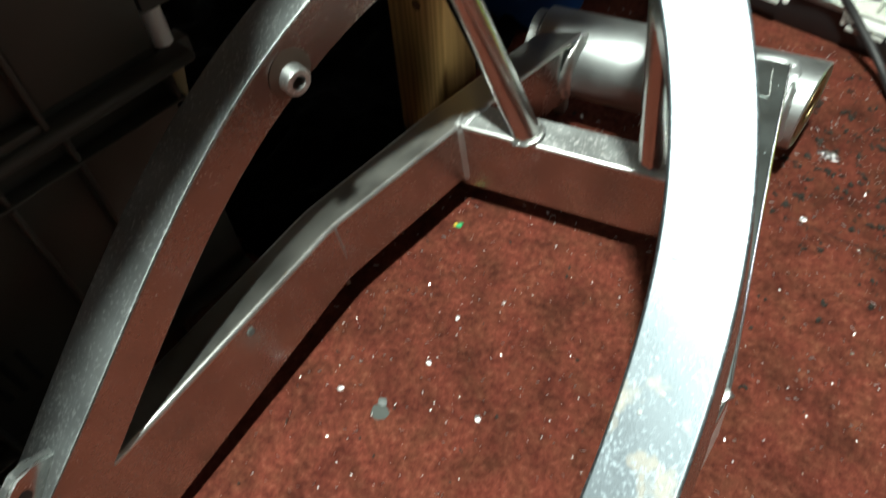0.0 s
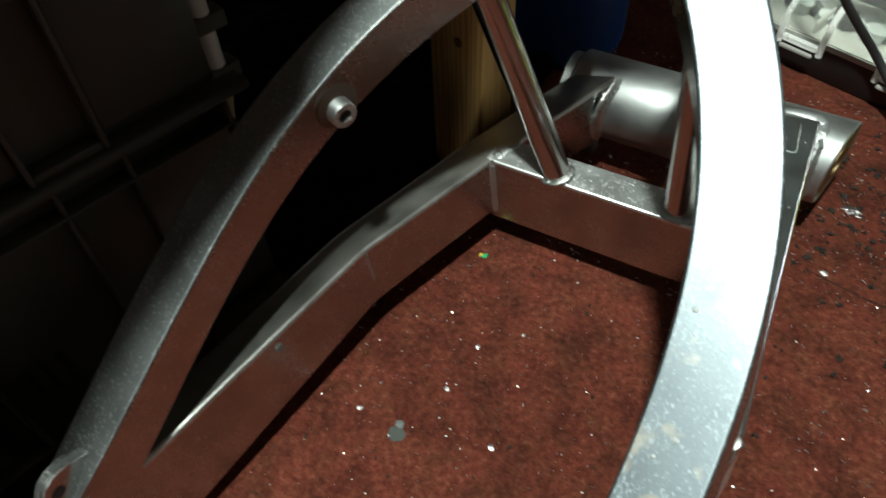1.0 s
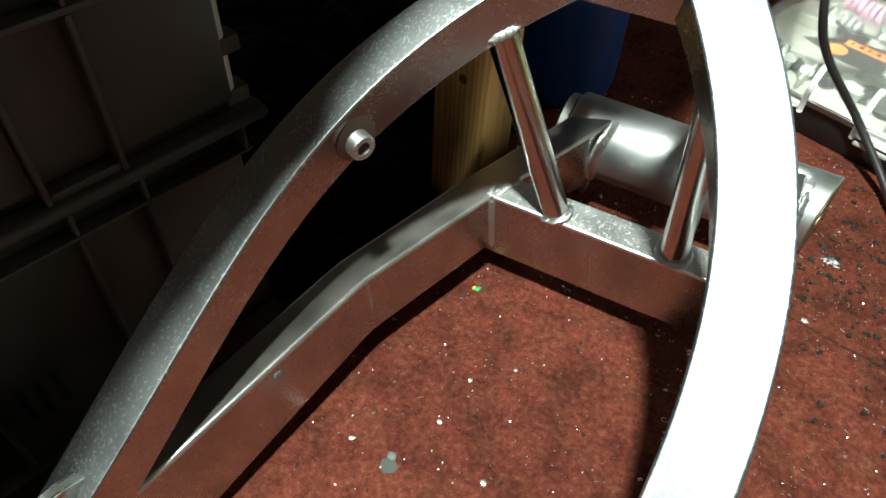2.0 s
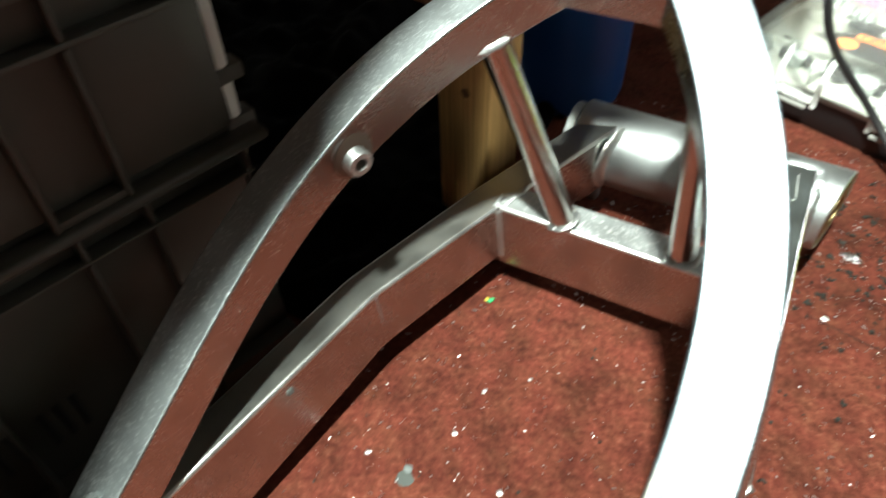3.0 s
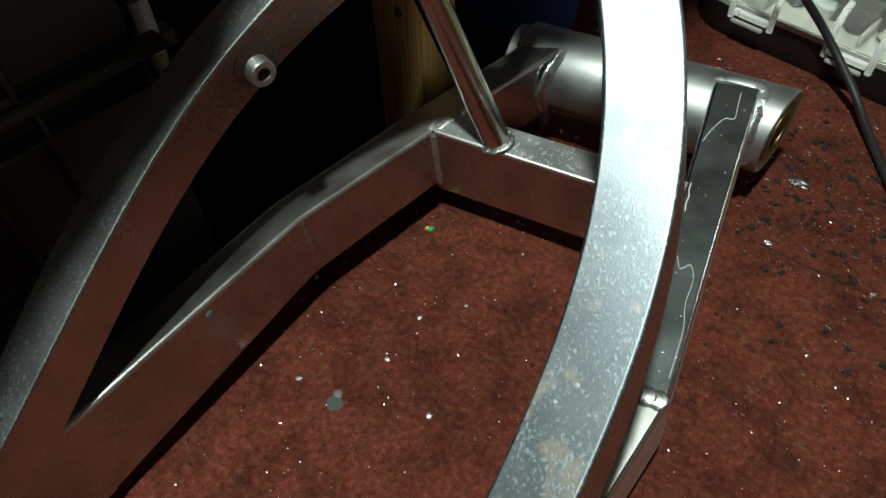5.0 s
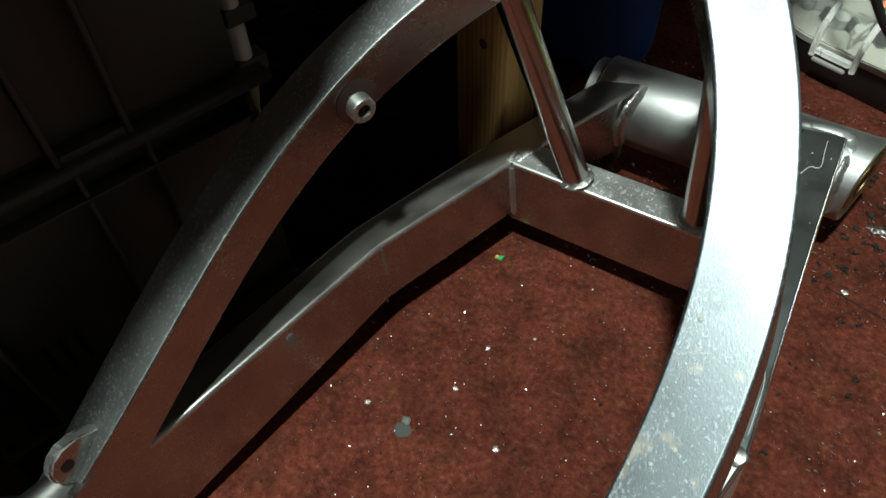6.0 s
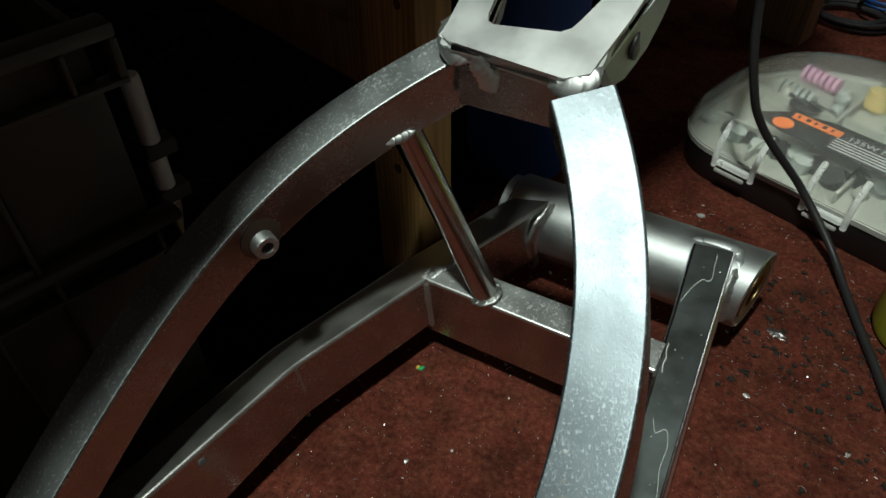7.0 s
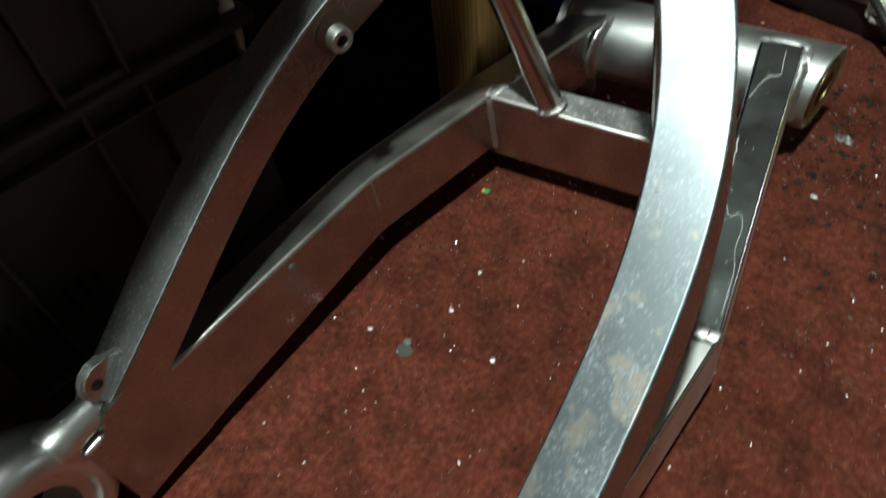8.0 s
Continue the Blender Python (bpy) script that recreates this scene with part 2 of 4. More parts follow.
def flat_sides(ob):
    """Keeps broad faces flat while their rounded edges shade smoothly."""
    m = ob.modifiers.new("flat_sides", "WEIGHTED_NORMAL")
    m.weight, m.keep_sharp = 100, True
    return ob


def thing(name, label, category, m=None, group="", kind=""):
    ob = new(name)
    ob.empty_display_size = 0.02
    if m is not None:
        ob.matrix_basis = m
    return tagged(ob, label, category, group, kind)


def box(bm, lo, hi, bevel=0.0, seg=2, m=None):
    g = bmesh.ops.create_cube(bm, size=1.0)
    vs = g["verts"]
    for v in vs:
        v.co = Vector([lo[k] + (hi[k] - lo[k]) * (v.co[k] + 0.5) for k in range(3)])
    if bevel:
        es = list({e for v in vs for e in v.link_edges})
        r = bmesh.ops.bevel(bm, geom=es, offset=bevel, segments=seg, affect="EDGES", profile=0.5)
        vs = list({v for f in r["faces"] for v in f.verts} | {v for v in vs if v.is_valid})
    if m is not None:
        bmesh.ops.transform(bm, matrix=m, verts=[v for v in vs if v.is_valid])
    return bm


def box_bm(lo, hi, bevel=0.0, seg=2, m=None):
    return box(bmesh.new(), lo, hi, bevel, seg, m)


def loft(bm, rings, cap=True, closed=True):
    rows = [[bm.verts.new(p) for p in r] for r in rings]
    n = len(rows[0])
    for a, b in zip(rows, rows[1:]):
        for k in range(n if closed else n - 1):
            bm.faces.new((a[k], a[(k + 1) % n], b[(k + 1) % n], b[k]))
    if cap:
        bm.faces.new(rows[0][::-1])
        bm.faces.new(rows[-1])
    return rows


def round_rect(w, h, r, seg=4):
    """Corners of a rounded rectangle about the origin."""
    out = []
    for cx, cy, a0 in ((w / 2 - r, h / 2 - r, 0), (-w / 2 + r, h / 2 - r, 90), (-w / 2 + r, -h / 2 + r, 180), (w / 2 - r, -h / 2 + r, 270)):
        for k in range(seg + 1):
            a = radians(a0 + 90 * k / seg)
            out.append((cx + r * math.cos(a), cy + r * math.sin(a)))
    return out


def axis_frame(a, b):
    z = (Vector(b) - Vector(a)).normalized()
    x = z.orthogonal().normalized()
    return x, z.cross(x), z


def tube(bm, pts, radius, seg=14, cap=True):
    """A round bar along a polyline; radius may be a list."""
    pts = [Vector(p) for p in pts]
    rad = radius if isinstance(radius, (list, tuple)) else [radius] * len(pts)
    x = axis_frame(pts[0], pts[1])[0]
    rings = []
    for k, p in enumerate(pts):
        z = (pts[min(k + 1, len(pts) - 1)] - pts[max(k - 1, 0)]).normalized()
        x = (x - z * x.dot(z)).normalized()
        y = z.cross(x)
        rings.append([p + rad[k] * (math.cos(2 * math.pi * j / seg) * x + math.sin(2 * math.pi * j / seg) * y) for j in range(seg)])
    loft(bm, rings, cap)
    return bm


def revolve(bm, a, b, profile, seg=32):
    """A turned shape about the line a-b: (distance along, radius) pairs in metres."""
    x, y, z = axis_frame(a, b)
    a = Vector(a)
    rings = [[a + z * d + r * (math.cos(2 * math.pi * j / seg) * x + math.sin(2 * math.pi * j / seg) * y) for j in range(seg)] for d, r in profile]
    loft(bm, rings, cap=False)
    if profile[0][1] > 1e-5 and profile[0] != profile[-1]:
        bmesh.ops.holes_fill(bm, edges=[e for e in bm.edges if e.is_boundary], sides=seg + 1)
    return bm


def smooth_path(ctrl, n=12):
    """A smooth line through control points."""
    c = [Vector(p) for p in ctrl]
    c = [2 * c[0] - c[1]] + c + [2 * c[-1] - c[-2]]
    out = []
    for k in range(1, len(c) - 2):
        p0, p1, p2, p3 = c[k - 1:k + 3]
        for j in range(n):
            t = j / n
            out.append(0.5 * (2 * p1 + (p2 - p0) * t + (2 * p0 - 5 * p1 + 4 * p2 - p3) * t * t + (3 * p1 - p0 - 3 * p2 + p3) * t ** 3))
    return out + [c[-2]]


def weld_bead(name, line, radius, parent, up=(0, 0, 1), pitch=0.62, depth=0.16, mat=None, crown=0.50):
    """One rippled bead of solidified metal along a line."""
    bm = bmesh.new()
    pts = [Vector(p) for p in (smooth_path(line, 5) if len(line) > 2 else line)]
    lengths = [(b - a).length for a, b in zip(pts, pts[1:])]
    total = sum(lengths)
    ripples = max(3, int(total / (radius * pitch)))
    rng = random.Random(len(pts) * 7 + ripples)
    wob = [rng.uniform(0.86, 1.14) for _ in range(ripples + 2)]
    rings, per = [], 6
    for k in range(ripples * per + 1):
        d = total * k / (ripples * per)
        for a, b, l in zip(pts, pts[1:], lengths):
            if d <= l + 1e-9:
                break
            d -= l
        z = (b - a).normalized()
        c = a + z * d
        u = Vector(up)
        u = (u - z * u.dot(z)).normalized()
        s = z.cross(u)
        phase = (k % per) / per
        end = min(1.0, min(k, ripples * per - k) / per + 0.35)
        r = radius * wob[k // per] * (1.02 - depth + depth * phase ** 0.6) * end
        ring = []
        for j in range(14):
            q = 2 * math.pi * j / 14
            # each ripple bows forward at its crown, like a row of crescents
            ring.append(c + s * (r * 1.05 * math.cos(q)) + u * (r * crown * math.sin(q)) + z * (radius * 0.50 * (math.sin(q) - 0.5 * abs(math.cos(q)))))
        rings.append(ring)
    loft(bm, rings)
    return part(name, bm, mat or ALU_WELD, parent, "rippled aluminium weld bead", 50)


# ---- the room ----
def slab(name, lo, hi, mat, label, category):
    return tagged(part(name, box_bm(lo, hi), mat), label, category, kind="structure")


def ground():
    bm = bmesh.new()
    bmesh.ops.create_grid(bm, x_segments=60, y_segments=60, size=2.2)
    for v in bm.verts:
        v.co.y = v.co.y * 1.30 + 0.6
    for v in bm.verts:
        v.co.z = 0.0012 * noise.noise(v.co * 3.0) if v.co.length > 0.5 else 0.0
    ob = part("floor", bm, CARPET)
    return tagged(ob, "worn red-brown carpet floor with metal swarf and dark stains", "floor", kind="structure")


ground()
# walls and ceiling are out of view, added to bounce fill light
slab("wall_north", (-2.2, 3.4, -0.01), (2.2, 3.5, 2.4), PLASTER, "plain unseen wall closing the workshop", "wall")
slab("wall_south", (-2.2, -2.3, -0.01), (2.2, -2.2, 2.4), PLASTER, "plain unseen wall closing the workshop", "wall")
slab("wall_east", (2.2, -2.3, -0.01), (2.3, 3.5, 2.4), PLASTER, "plain unseen wall closing the workshop", "wall")
slab("wall_west", (-2.3, -2.3, -0.01), (-2.2, 3.5, 2.4), PLASTER, "plain unseen wall closing the workshop", "wall")
slab("ceiling", (-2.3, -2.3, 2.4), (2.3, 3.5, 2.5), PLASTER, "plain unseen ceiling closing the workshop", "ceiling")


# ---- the swingarm ----
def bernstein(c, u):
    n = len(c) - 1
    return sum(math.comb(n, k) * u ** k * (1 - u) ** (n - k) * c[k] for k in range(n + 1))


STAY_W, STAY_H = 0.0254, 0.0235
# plan and height of each stay's inner top edge, as control values along its length
STAY = {-1: ((-0.1206, -0.0637, -0.1435, 0.0563), (0.0701, 0.1751, 0.2184, 0.2773), 0.0321, 0.0768, 0.1411, -0.1395),
        1: ((0.1185, 0.1065, 0.1865, -0.0308), (0.0782, 0.1250, 0.2065, 0.3102), 0.0, 0.0, 0.0, -0.24)}


def stay_section(side, y):
    """Inner top edge of a seat stay at the length y, with its outward and upward directions and the way along it."""
    hx, hz, shift, skew, roll, twist = STAY[side]

    def raw(yy):
        u = (yy + 0.16) / 0.36
        return Vector((bernstein(hx, u), yy, bernstein(hz, u)))
    p = raw(y)
    t = (raw(y + 0.002) - raw(y - 0.002)).normalized()
    s = t.cross(Vector((0, 0, 1))).normalized()
    s *= side * (1 if s.x > 0 else -1)
    n = s.cross(t)
    n *= 1 if n.z > 0 else -1
    s, n = s * math.cos(twist) - n * math.sin(twist), n * math.cos(twist) + s * math.sin(twist)
    turn = Matrix.Rotation(-roll, 3, "Y")
    q = turn @ Vector((p.x, 0, p.z - 0.15))
    place = Vector((shift + skew * y + q.x, y, 0.15 + q.z)) if side < 0 else p
    return place, turn @ s, turn @ n, turn @ t


def stay_bar(side, y0, y1, parent):
    bm = bmesh.new()
    rings = []
    for k in range(49):
        y = y0 + (y1 - y0) * k / 48
        p, s, n, t = stay_section(side, y)
        w, h, lead = (STAY_W + 0.0036, STAY_H, 0.0026) if side > 0 else (STAY_W, STAY_H + 0.0036, 0.0)
        c = p + s * (w / 2 - lead) - n * h / 2
        rings.append([c + s * a + n * b for a, b in round_rect(w, h, 0.0015, 5)])
    loft(bm, rings)
    # the upper face carries the speckled finish, its tone offset against lamp glare
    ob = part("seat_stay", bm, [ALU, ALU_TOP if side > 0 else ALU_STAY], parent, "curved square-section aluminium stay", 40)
    flat_sides(ob)
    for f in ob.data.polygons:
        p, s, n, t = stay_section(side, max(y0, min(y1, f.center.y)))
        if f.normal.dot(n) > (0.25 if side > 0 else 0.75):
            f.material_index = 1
    return ob


def arm_bar(stations, side, parent, finishes, turn, outer=False, name="chain_stay"):
    """A rectangular bar: its reference top edge with width and depth at each station; side: the way from that edge to the other top edge."""
    bm = bmesh.new()
    rings = []
    pts = [(Vector(p[:3]), p[3], p[4]) for p in stations]
    fine = []
    for k, (p, w, h) in enumerate(pts):
        if 0 < k < len(pts) - 1:
            a, b = (pts[k - 1][0] - p).normalized() * 0.006, (pts[k + 1][0] - p).normalized() * 0.006
            fine += [(p + a, w, h), (p + (a + b) * 0.25, w, h), (p + b, w, h)]
        else:
            fine.append((p, w, h))
    for k, (p, w, h) in enumerate(fine):
        t = (fine[min(k + 1, len(fine) - 1)][0] - fine[max(k - 1, 0)][0]).normalized()
        n = Vector((-0.10, 0, 1)).normalized()
        s = t.cross(n).normalized()
        s *= 1 if s.x * side > 0 else -1
        n = s.cross(t).normalized()
        n *= 1 if n.z > 0 else -1
        c = p + s * w / 2 - n * h / 2
        rings.append([c + s * a + n * b for a, b in round_rect(w, h, 0.0026, 5)])
    loft(bm, rings)
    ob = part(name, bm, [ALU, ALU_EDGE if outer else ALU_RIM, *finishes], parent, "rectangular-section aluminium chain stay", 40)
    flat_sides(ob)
    # rims and rear facet get the lighter tones that lamplight would give
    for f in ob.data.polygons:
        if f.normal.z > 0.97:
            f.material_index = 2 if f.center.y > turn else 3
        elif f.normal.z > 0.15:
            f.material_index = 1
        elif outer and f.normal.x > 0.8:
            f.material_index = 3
    return ob


def skew_end(bm, py):
    """Skews the tube's open end so that its face shows in the camera's view."""
    for v in bm.verts:
        if v.co.x > 0.15:
            v.co.x += 0.23 * (v.co.y - py) - 0.001


def swingarm():
    root = thing("bicycle_swingarm", "bare polished aluminium bicycle swingarm lying on the carpet", "bicycle part")
    # pivot
    py, pz, pr = 0.273, 0.054, 0.029
    bm = bmesh.new()
    revolve(bm, (-0.0125, py, pz), (0.177, py, pz), [(0.0, 0.021), (0.0, pr - 0.0045), (0.0008, pr - 0.0035), (0.0065, pr - 0.0035), (0.0070, pr - 0.0052), (0.0082, pr - 0.0052), (0.0086, pr - 0.001), (0.0096, pr), (0.1885, pr), (0.1895, pr - 0.001), (0.1880, 0.0235), (0.1855, 0.021), (0.0, 0.021)], 64)
    skew_end(bm, py)
    pivot = part("pivot_tube", bm, ALU_TUBE, root, "thick brushed aluminium pivot tube")
    for x0, x1 in ((-0.010, -0.003), (0.1690, 0.1762)):
        bm = bmesh.new()
        revolve(bm, (x0, py, pz), (x1, py, pz), [(0.0, 0.012), (0.0, 0.0209), (0.008, 0.0209), (0.008, 0.012), (0.0, 0.012)], 40)
        skew_end(bm, py)
        part("bearing_ring", bm, BRASS, pivot, "brass-coloured bearing ring")
    # the tube's lugs, on which it stands
    for x in (0.012, 0.152):
        bm = box_bm((x - 0.005, py - 0.006, 0.0), (x + 0.005, py + 0.006, pz - pr + 0.006), 0.003)
        part("lug", bm, ALU_TUBE, root, "small grey foot under the pivot tube")
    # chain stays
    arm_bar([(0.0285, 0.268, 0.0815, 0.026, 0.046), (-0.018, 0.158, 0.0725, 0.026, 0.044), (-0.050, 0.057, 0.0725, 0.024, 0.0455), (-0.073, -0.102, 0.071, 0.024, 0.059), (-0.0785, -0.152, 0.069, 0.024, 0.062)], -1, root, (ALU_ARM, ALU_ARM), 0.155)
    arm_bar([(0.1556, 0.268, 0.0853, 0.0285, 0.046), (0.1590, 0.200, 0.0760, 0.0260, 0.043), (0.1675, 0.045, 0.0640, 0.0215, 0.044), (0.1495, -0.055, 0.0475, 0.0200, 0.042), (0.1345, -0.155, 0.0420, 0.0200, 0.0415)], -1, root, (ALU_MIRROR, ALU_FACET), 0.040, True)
    weld_bead("weld_bead", [(0.1455, 0.044, 0.0625), (0.1560, 0.0425, 0.0640), (0.1665, 0.043, 0.0640)], 0.0052, root, (0, -0.2, 1))
    # bridge
    bm = bmesh.new()
    rings = []
    for x, z in ((-0.022, 0.0725), (0.1370, 0.0740)):
        rings.append([Vector((x, 0.1685 + a, z - 0.0253 + b)) for a, b in round_rect(0.025, 0.0506, 0.0022, 5)])
    loft(bm, rings)
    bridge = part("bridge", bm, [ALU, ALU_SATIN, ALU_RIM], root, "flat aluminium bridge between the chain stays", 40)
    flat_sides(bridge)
    # satin top; the rim's lighter tone paints the bright line along it
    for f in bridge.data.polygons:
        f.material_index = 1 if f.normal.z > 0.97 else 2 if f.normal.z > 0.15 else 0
    # struts
    for a, b in (((0.0246, 0.1640, 0.070), (-0.0250, 0.1395, 0.216)), ((0.0985, 0.1640, 0.074), (0.0885, 0.1341, 0.222))):
        bm = bmesh.new()
        revolve(bm, a, b, [(0.0, 0.0085), ((Vector(b) - Vector(a)).length, 0.0085)], 28)
        part("strut", bm, ALU_STRUT, root, "round polished strut between bridge and seat stay")
        d = (Vector(b) - Vector(a)).normalized()
        foot = Vector(a) + d * 0.0045
        x, y, z = axis_frame(a, b)
        weld_bead("weld_bead", [foot + 0.0088 * (math.cos(k * 0.45) * x + math.sin(k * 0.45) * y) for k in range(15)], 0.0024, root, d, 1.3, 0.14)
    weld_bead("weld_bead", [(-0.0140, 0.1175, 0.2072), (-0.0092, 0.1225, 0.2090), (-0.0045, 0.1275, 0.2115)], 0.0026, root, (0.45, -0.65, 0.6), 1.2, 0.40)
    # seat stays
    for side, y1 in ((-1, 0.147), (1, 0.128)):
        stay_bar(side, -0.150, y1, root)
    # yoke
    yoke(root)
    # dropouts
    for x0, x1, yc, zc in ((-0.113, -0.080, -0.190, 0.0490), (0.121, 0.154, -0.190, 0.0490)):
        bm = bmesh.new()
        revolve(bm, (x0, yc, zc), (x1, yc, zc), [(0.0, 0.025), (0.0, 0.0425), (0.0015, 0.0450), (0.004, 0.0470), (0.012, 0.0484), (0.015, 0.0474), (0.019, 0.0480), (0.023, 0.0484), (0.0265, 0.0476), (0.0295, 0.0458), (0.0320, 0.0430), (0.0335, 0.0395), (0.0338, 0.036), (0.0330, 0.0335), (0.0315, 0.0325), (0.029, 0.032), (0.029, 0.025), (0.0, 0.025)], 64)
        part("dropout", bm, ALU_FACET, root, "round machined aluminium dropout ring")
    # cable boss on the stay
    face, axis = Vector((-0.0418, 0.0510, 0.1772)), Vector((0.92, -0.36, -0.02)).normalized()
    back = face - axis * 0.020
    bm = bmesh.new()
    revolve(bm, back, face, [(0.0, 0.0032), (0.0, 0.0086), (0.0040, 0.0084), (0.0060, 0.0075), (0.0080, 0.0067), (0.0192, 0.0065), (0.020, 0.0060), (0.020, 0.0034), (0.012, 0.0032), (0.0, 0.0032)], 32)
    boss = part("brake_boss", bm, ALU_SATIN, root, "short drilled boss welded to the stay")
    # black disc in the bore, in place of its shade
    bm = bmesh.new()
    revolve(bm, back + axis * 0.010, face - axis * 0.001, [(0.0, 0.0), (0.0001, 0.0033), (0.0002, 0.0033), (0.0003, 0.0)], 20)
    part("hole_disc", bm, BLACK_PLASTIC, boss, "black disc for the dark inside a threaded hole")
    x, y, z = axis_frame(back, face)
    for back_off, ring, r in ((0.0138, 0.0078, 0.0022),):
        weld_bead("weld_bead", [face - axis * back_off + ring * (math.cos(k * 0.4) * x + math.sin(k * 0.4) * y) for k in range(17)], r, root, axis, 1.6, 0.10)
    # guide tab near the dropout
    bm = bmesh.new()
    outline = [(-0.127, 0.074), (-0.1345, 0.0895), (-0.1340, 0.0965), (-0.1300, 0.1020), (-0.1240, 0.1045), (-0.1170, 0.1020), (-0.1080, 0.0975), (-0.1060, 0.082)]
    loft(bm, [[(x, a, b) for a, b in outline] for x in (-0.0870, -0.0812)])
    bmesh.ops.bevel(bm, geom=list(bm.edges), offset=0.0012, segments=2, affect="EDGES")
    tab = part("guide_tab", bm, [ALU, ALU_SATIN], root, "flat drilled tab above the dropout")
    # edge faces take a lighter tone to imitate the tab's bright lit rim
    for f in tab.data.polygons:
        if abs(f.normal.x) < 0.8:
            f.material_index = 1
    # black disc painted as the shade of the tab's drilling
    bm = bmesh.new()
    revolve(bm, (-0.0811, -0.1265, 0.0935), (-0.0806, -0.1265, 0.0935), [(0.0, 0.0), (0.0001, 0.0030), (0.0003, 0.0030), (0.0004, 0.0)], 18)
    part("hole_disc", bm, BLACK_PLASTIC, tab, "black disc for the dark inside a drilled hole")
    bm = bmesh.new()
    revolve(bm, (-0.0880, -0.112, 0.0740), (-0.0890, -0.162, 0.0780), [(0.0, 0.0), (0.002, 0.0070), (0.022, 0.0085), (0.036, 0.0096), (0.044, 0.0112), (0.048, 0.0100), (0.050, 0.0)], 32)
    part("neck", bm, ALU_FACET, root, "short welded neck above the dropout ring")
    bm = bmesh.new()
    outline = [(-0.0985, 0.0722), (-0.112, 0.0850), (-0.134, 0.0800), (-0.146, 0.0640), (-0.150, 0.0125), (-0.100, 0.0135)]
    loft(bm, [[(-0.073 + 0.11 * (a + 0.102) - 0.1 * (b - 0.071) + h, a, b) for a, b in outline] for h in (-0.004, 0.0007)])
    part("gusset", bm, ALU, root, "flat plate joining chain stay and seat stay")
    weld_bead("weld_bead", [(-0.0870, -0.1470, 0.0850), (-0.0855, -0.1540, 0.0800), (-0.0850, -0.1600, 0.0780)], 0.0040, root, (0.6, 0, 0.8), 0.9, 0.12, ALU_FACET, 0.36)
    weld_bead("seam", [(-0.0495, 0.0570, 0.0700), (-0.0475, 0.0575, 0.050), (-0.0470, 0.0570, 0.0330)], 0.0009, root, (0.95, -0.3, 0))
    # pale lines that paint the wandering reflection on the bright arm
    bm = bmesh.new()
    runs = [[(0.1455, 0.2615), (0.1466, 0.2499), (0.1477, 0.2406), (0.1457, 0.2378), (0.1422, 0.2375), (0.1379, 0.2277), (0.1351, 0.2158)],
            [(0.1465, 0.1275), (0.1501, 0.1202), (0.1545, 0.1242), (0.1583, 0.1149), (0.1587, 0.0998), (0.1620, 0.0850), (0.1630, 0.0700), (0.1638, 0.0560)],
            [(0.1385, 0.182), (0.1388, 0.176), (0.1402, 0.171), (0.1400, 0.166), (0.1412, 0.160)]]
    for run, r in zip(runs, (0.00016, 0.00013, 0.00034)):
        run = [(x, y, 0.0759 + (0.1367 if y > 0.2 else 0.0774) * (y - 0.2) - 0.1 * (0.159 - x) + (0.0006 if y > 0.2 else 0.0)) for x, y in run]
        bm = bmesh.new()
        tube(bm, smooth_path(run, 6), r, 8)
        part("glint_line", bm, GLINT_WHITE, root, "thin pale line painting a wandering reflection")
    # small pale drops on the stay
    for side, y, a, b, r in ((1, -0.0163, 0.45, 0.0, 0.0017), (1, -0.0231, 0.25, 0.0, 0.0015), (1, 0.0209, 0.16, 0.0, 0.0018), (1, -0.062, 0.80, 0.0, 0.0011), (1, -0.071, 0.70, 0.0, 0.0012)):
        p, s, n, t = stay_section(side, y)
        c = p + s * (a * STAY_W)
        r *= 0.65
        bm = bmesh.new()
        revolve(bm, c - n * 0.0002, c + n * 0.0006, [(0.0, r), (0.0003, r * 0.93), (0.0006, r * 0.6), (0.0007, 0.0)], 18)
        part("pale_spot", bm, PALE_DROP, root, "small pale drop on the stay")
    # scorch round the boss and a grey smudge on the arm
    p, s, n, t = stay_section(-1, 0.0560)
    c = Vector((-0.0477, 0.0532, 0.1786)) + t * 0.001
    bm = bmesh.new()
    revolve(bm, c + s * 0.0004, c - s * 0.0003, [(0.0, 0.0), (0.0001, 0.0116), (0.0007, 0.0104), (0.00075, 0.0)], 28)
    part("scorch", bm, SCORCHED, root, "dark scorched ring round the boss")
    bm = bmesh.new()
    c = Vector((-0.0598, -0.0140, 0.0630))
    revolve(bm, c, c + Vector((0.00145, -0.0002, 0.00015)), [(0.0, 0.0), (0.0001, 0.0026), (0.0010, 0.0024), (0.0012, 0.0)], 16)
    part("smudge", bm, GREY_GLUE, root, "small grey glue smudge")
    # seams
    weld_bead("weld_bead", [(-0.0172, 0.1600, 0.0724), (-0.0140, 0.1690, 0.0728), (-0.0095, 0.1790, 0.0733)], 0.0034, root, (0, 0, 1), 0.9, 0.25)
    weld_bead("weld_bead", [(-0.0178, 0.1560, 0.0715), (-0.0158, 0.1560, 0.050), (-0.0138, 0.1560, 0.0285)], 0.0030, root, (0.6, -0.8, 0), 0.95, 0.30)
    weld_bead("weld_bead", [(0.0290, 0.2580, 0.0805), (0.0245, 0.2465, 0.071), (0.0225, 0.2420, 0.061), (0.0220, 0.2415, 0.050), (0.0230, 0.2450, 0.038)], 0.0046, root, (0.7, -0.7, 0), 0.80, 0.20, ALU_RIM)
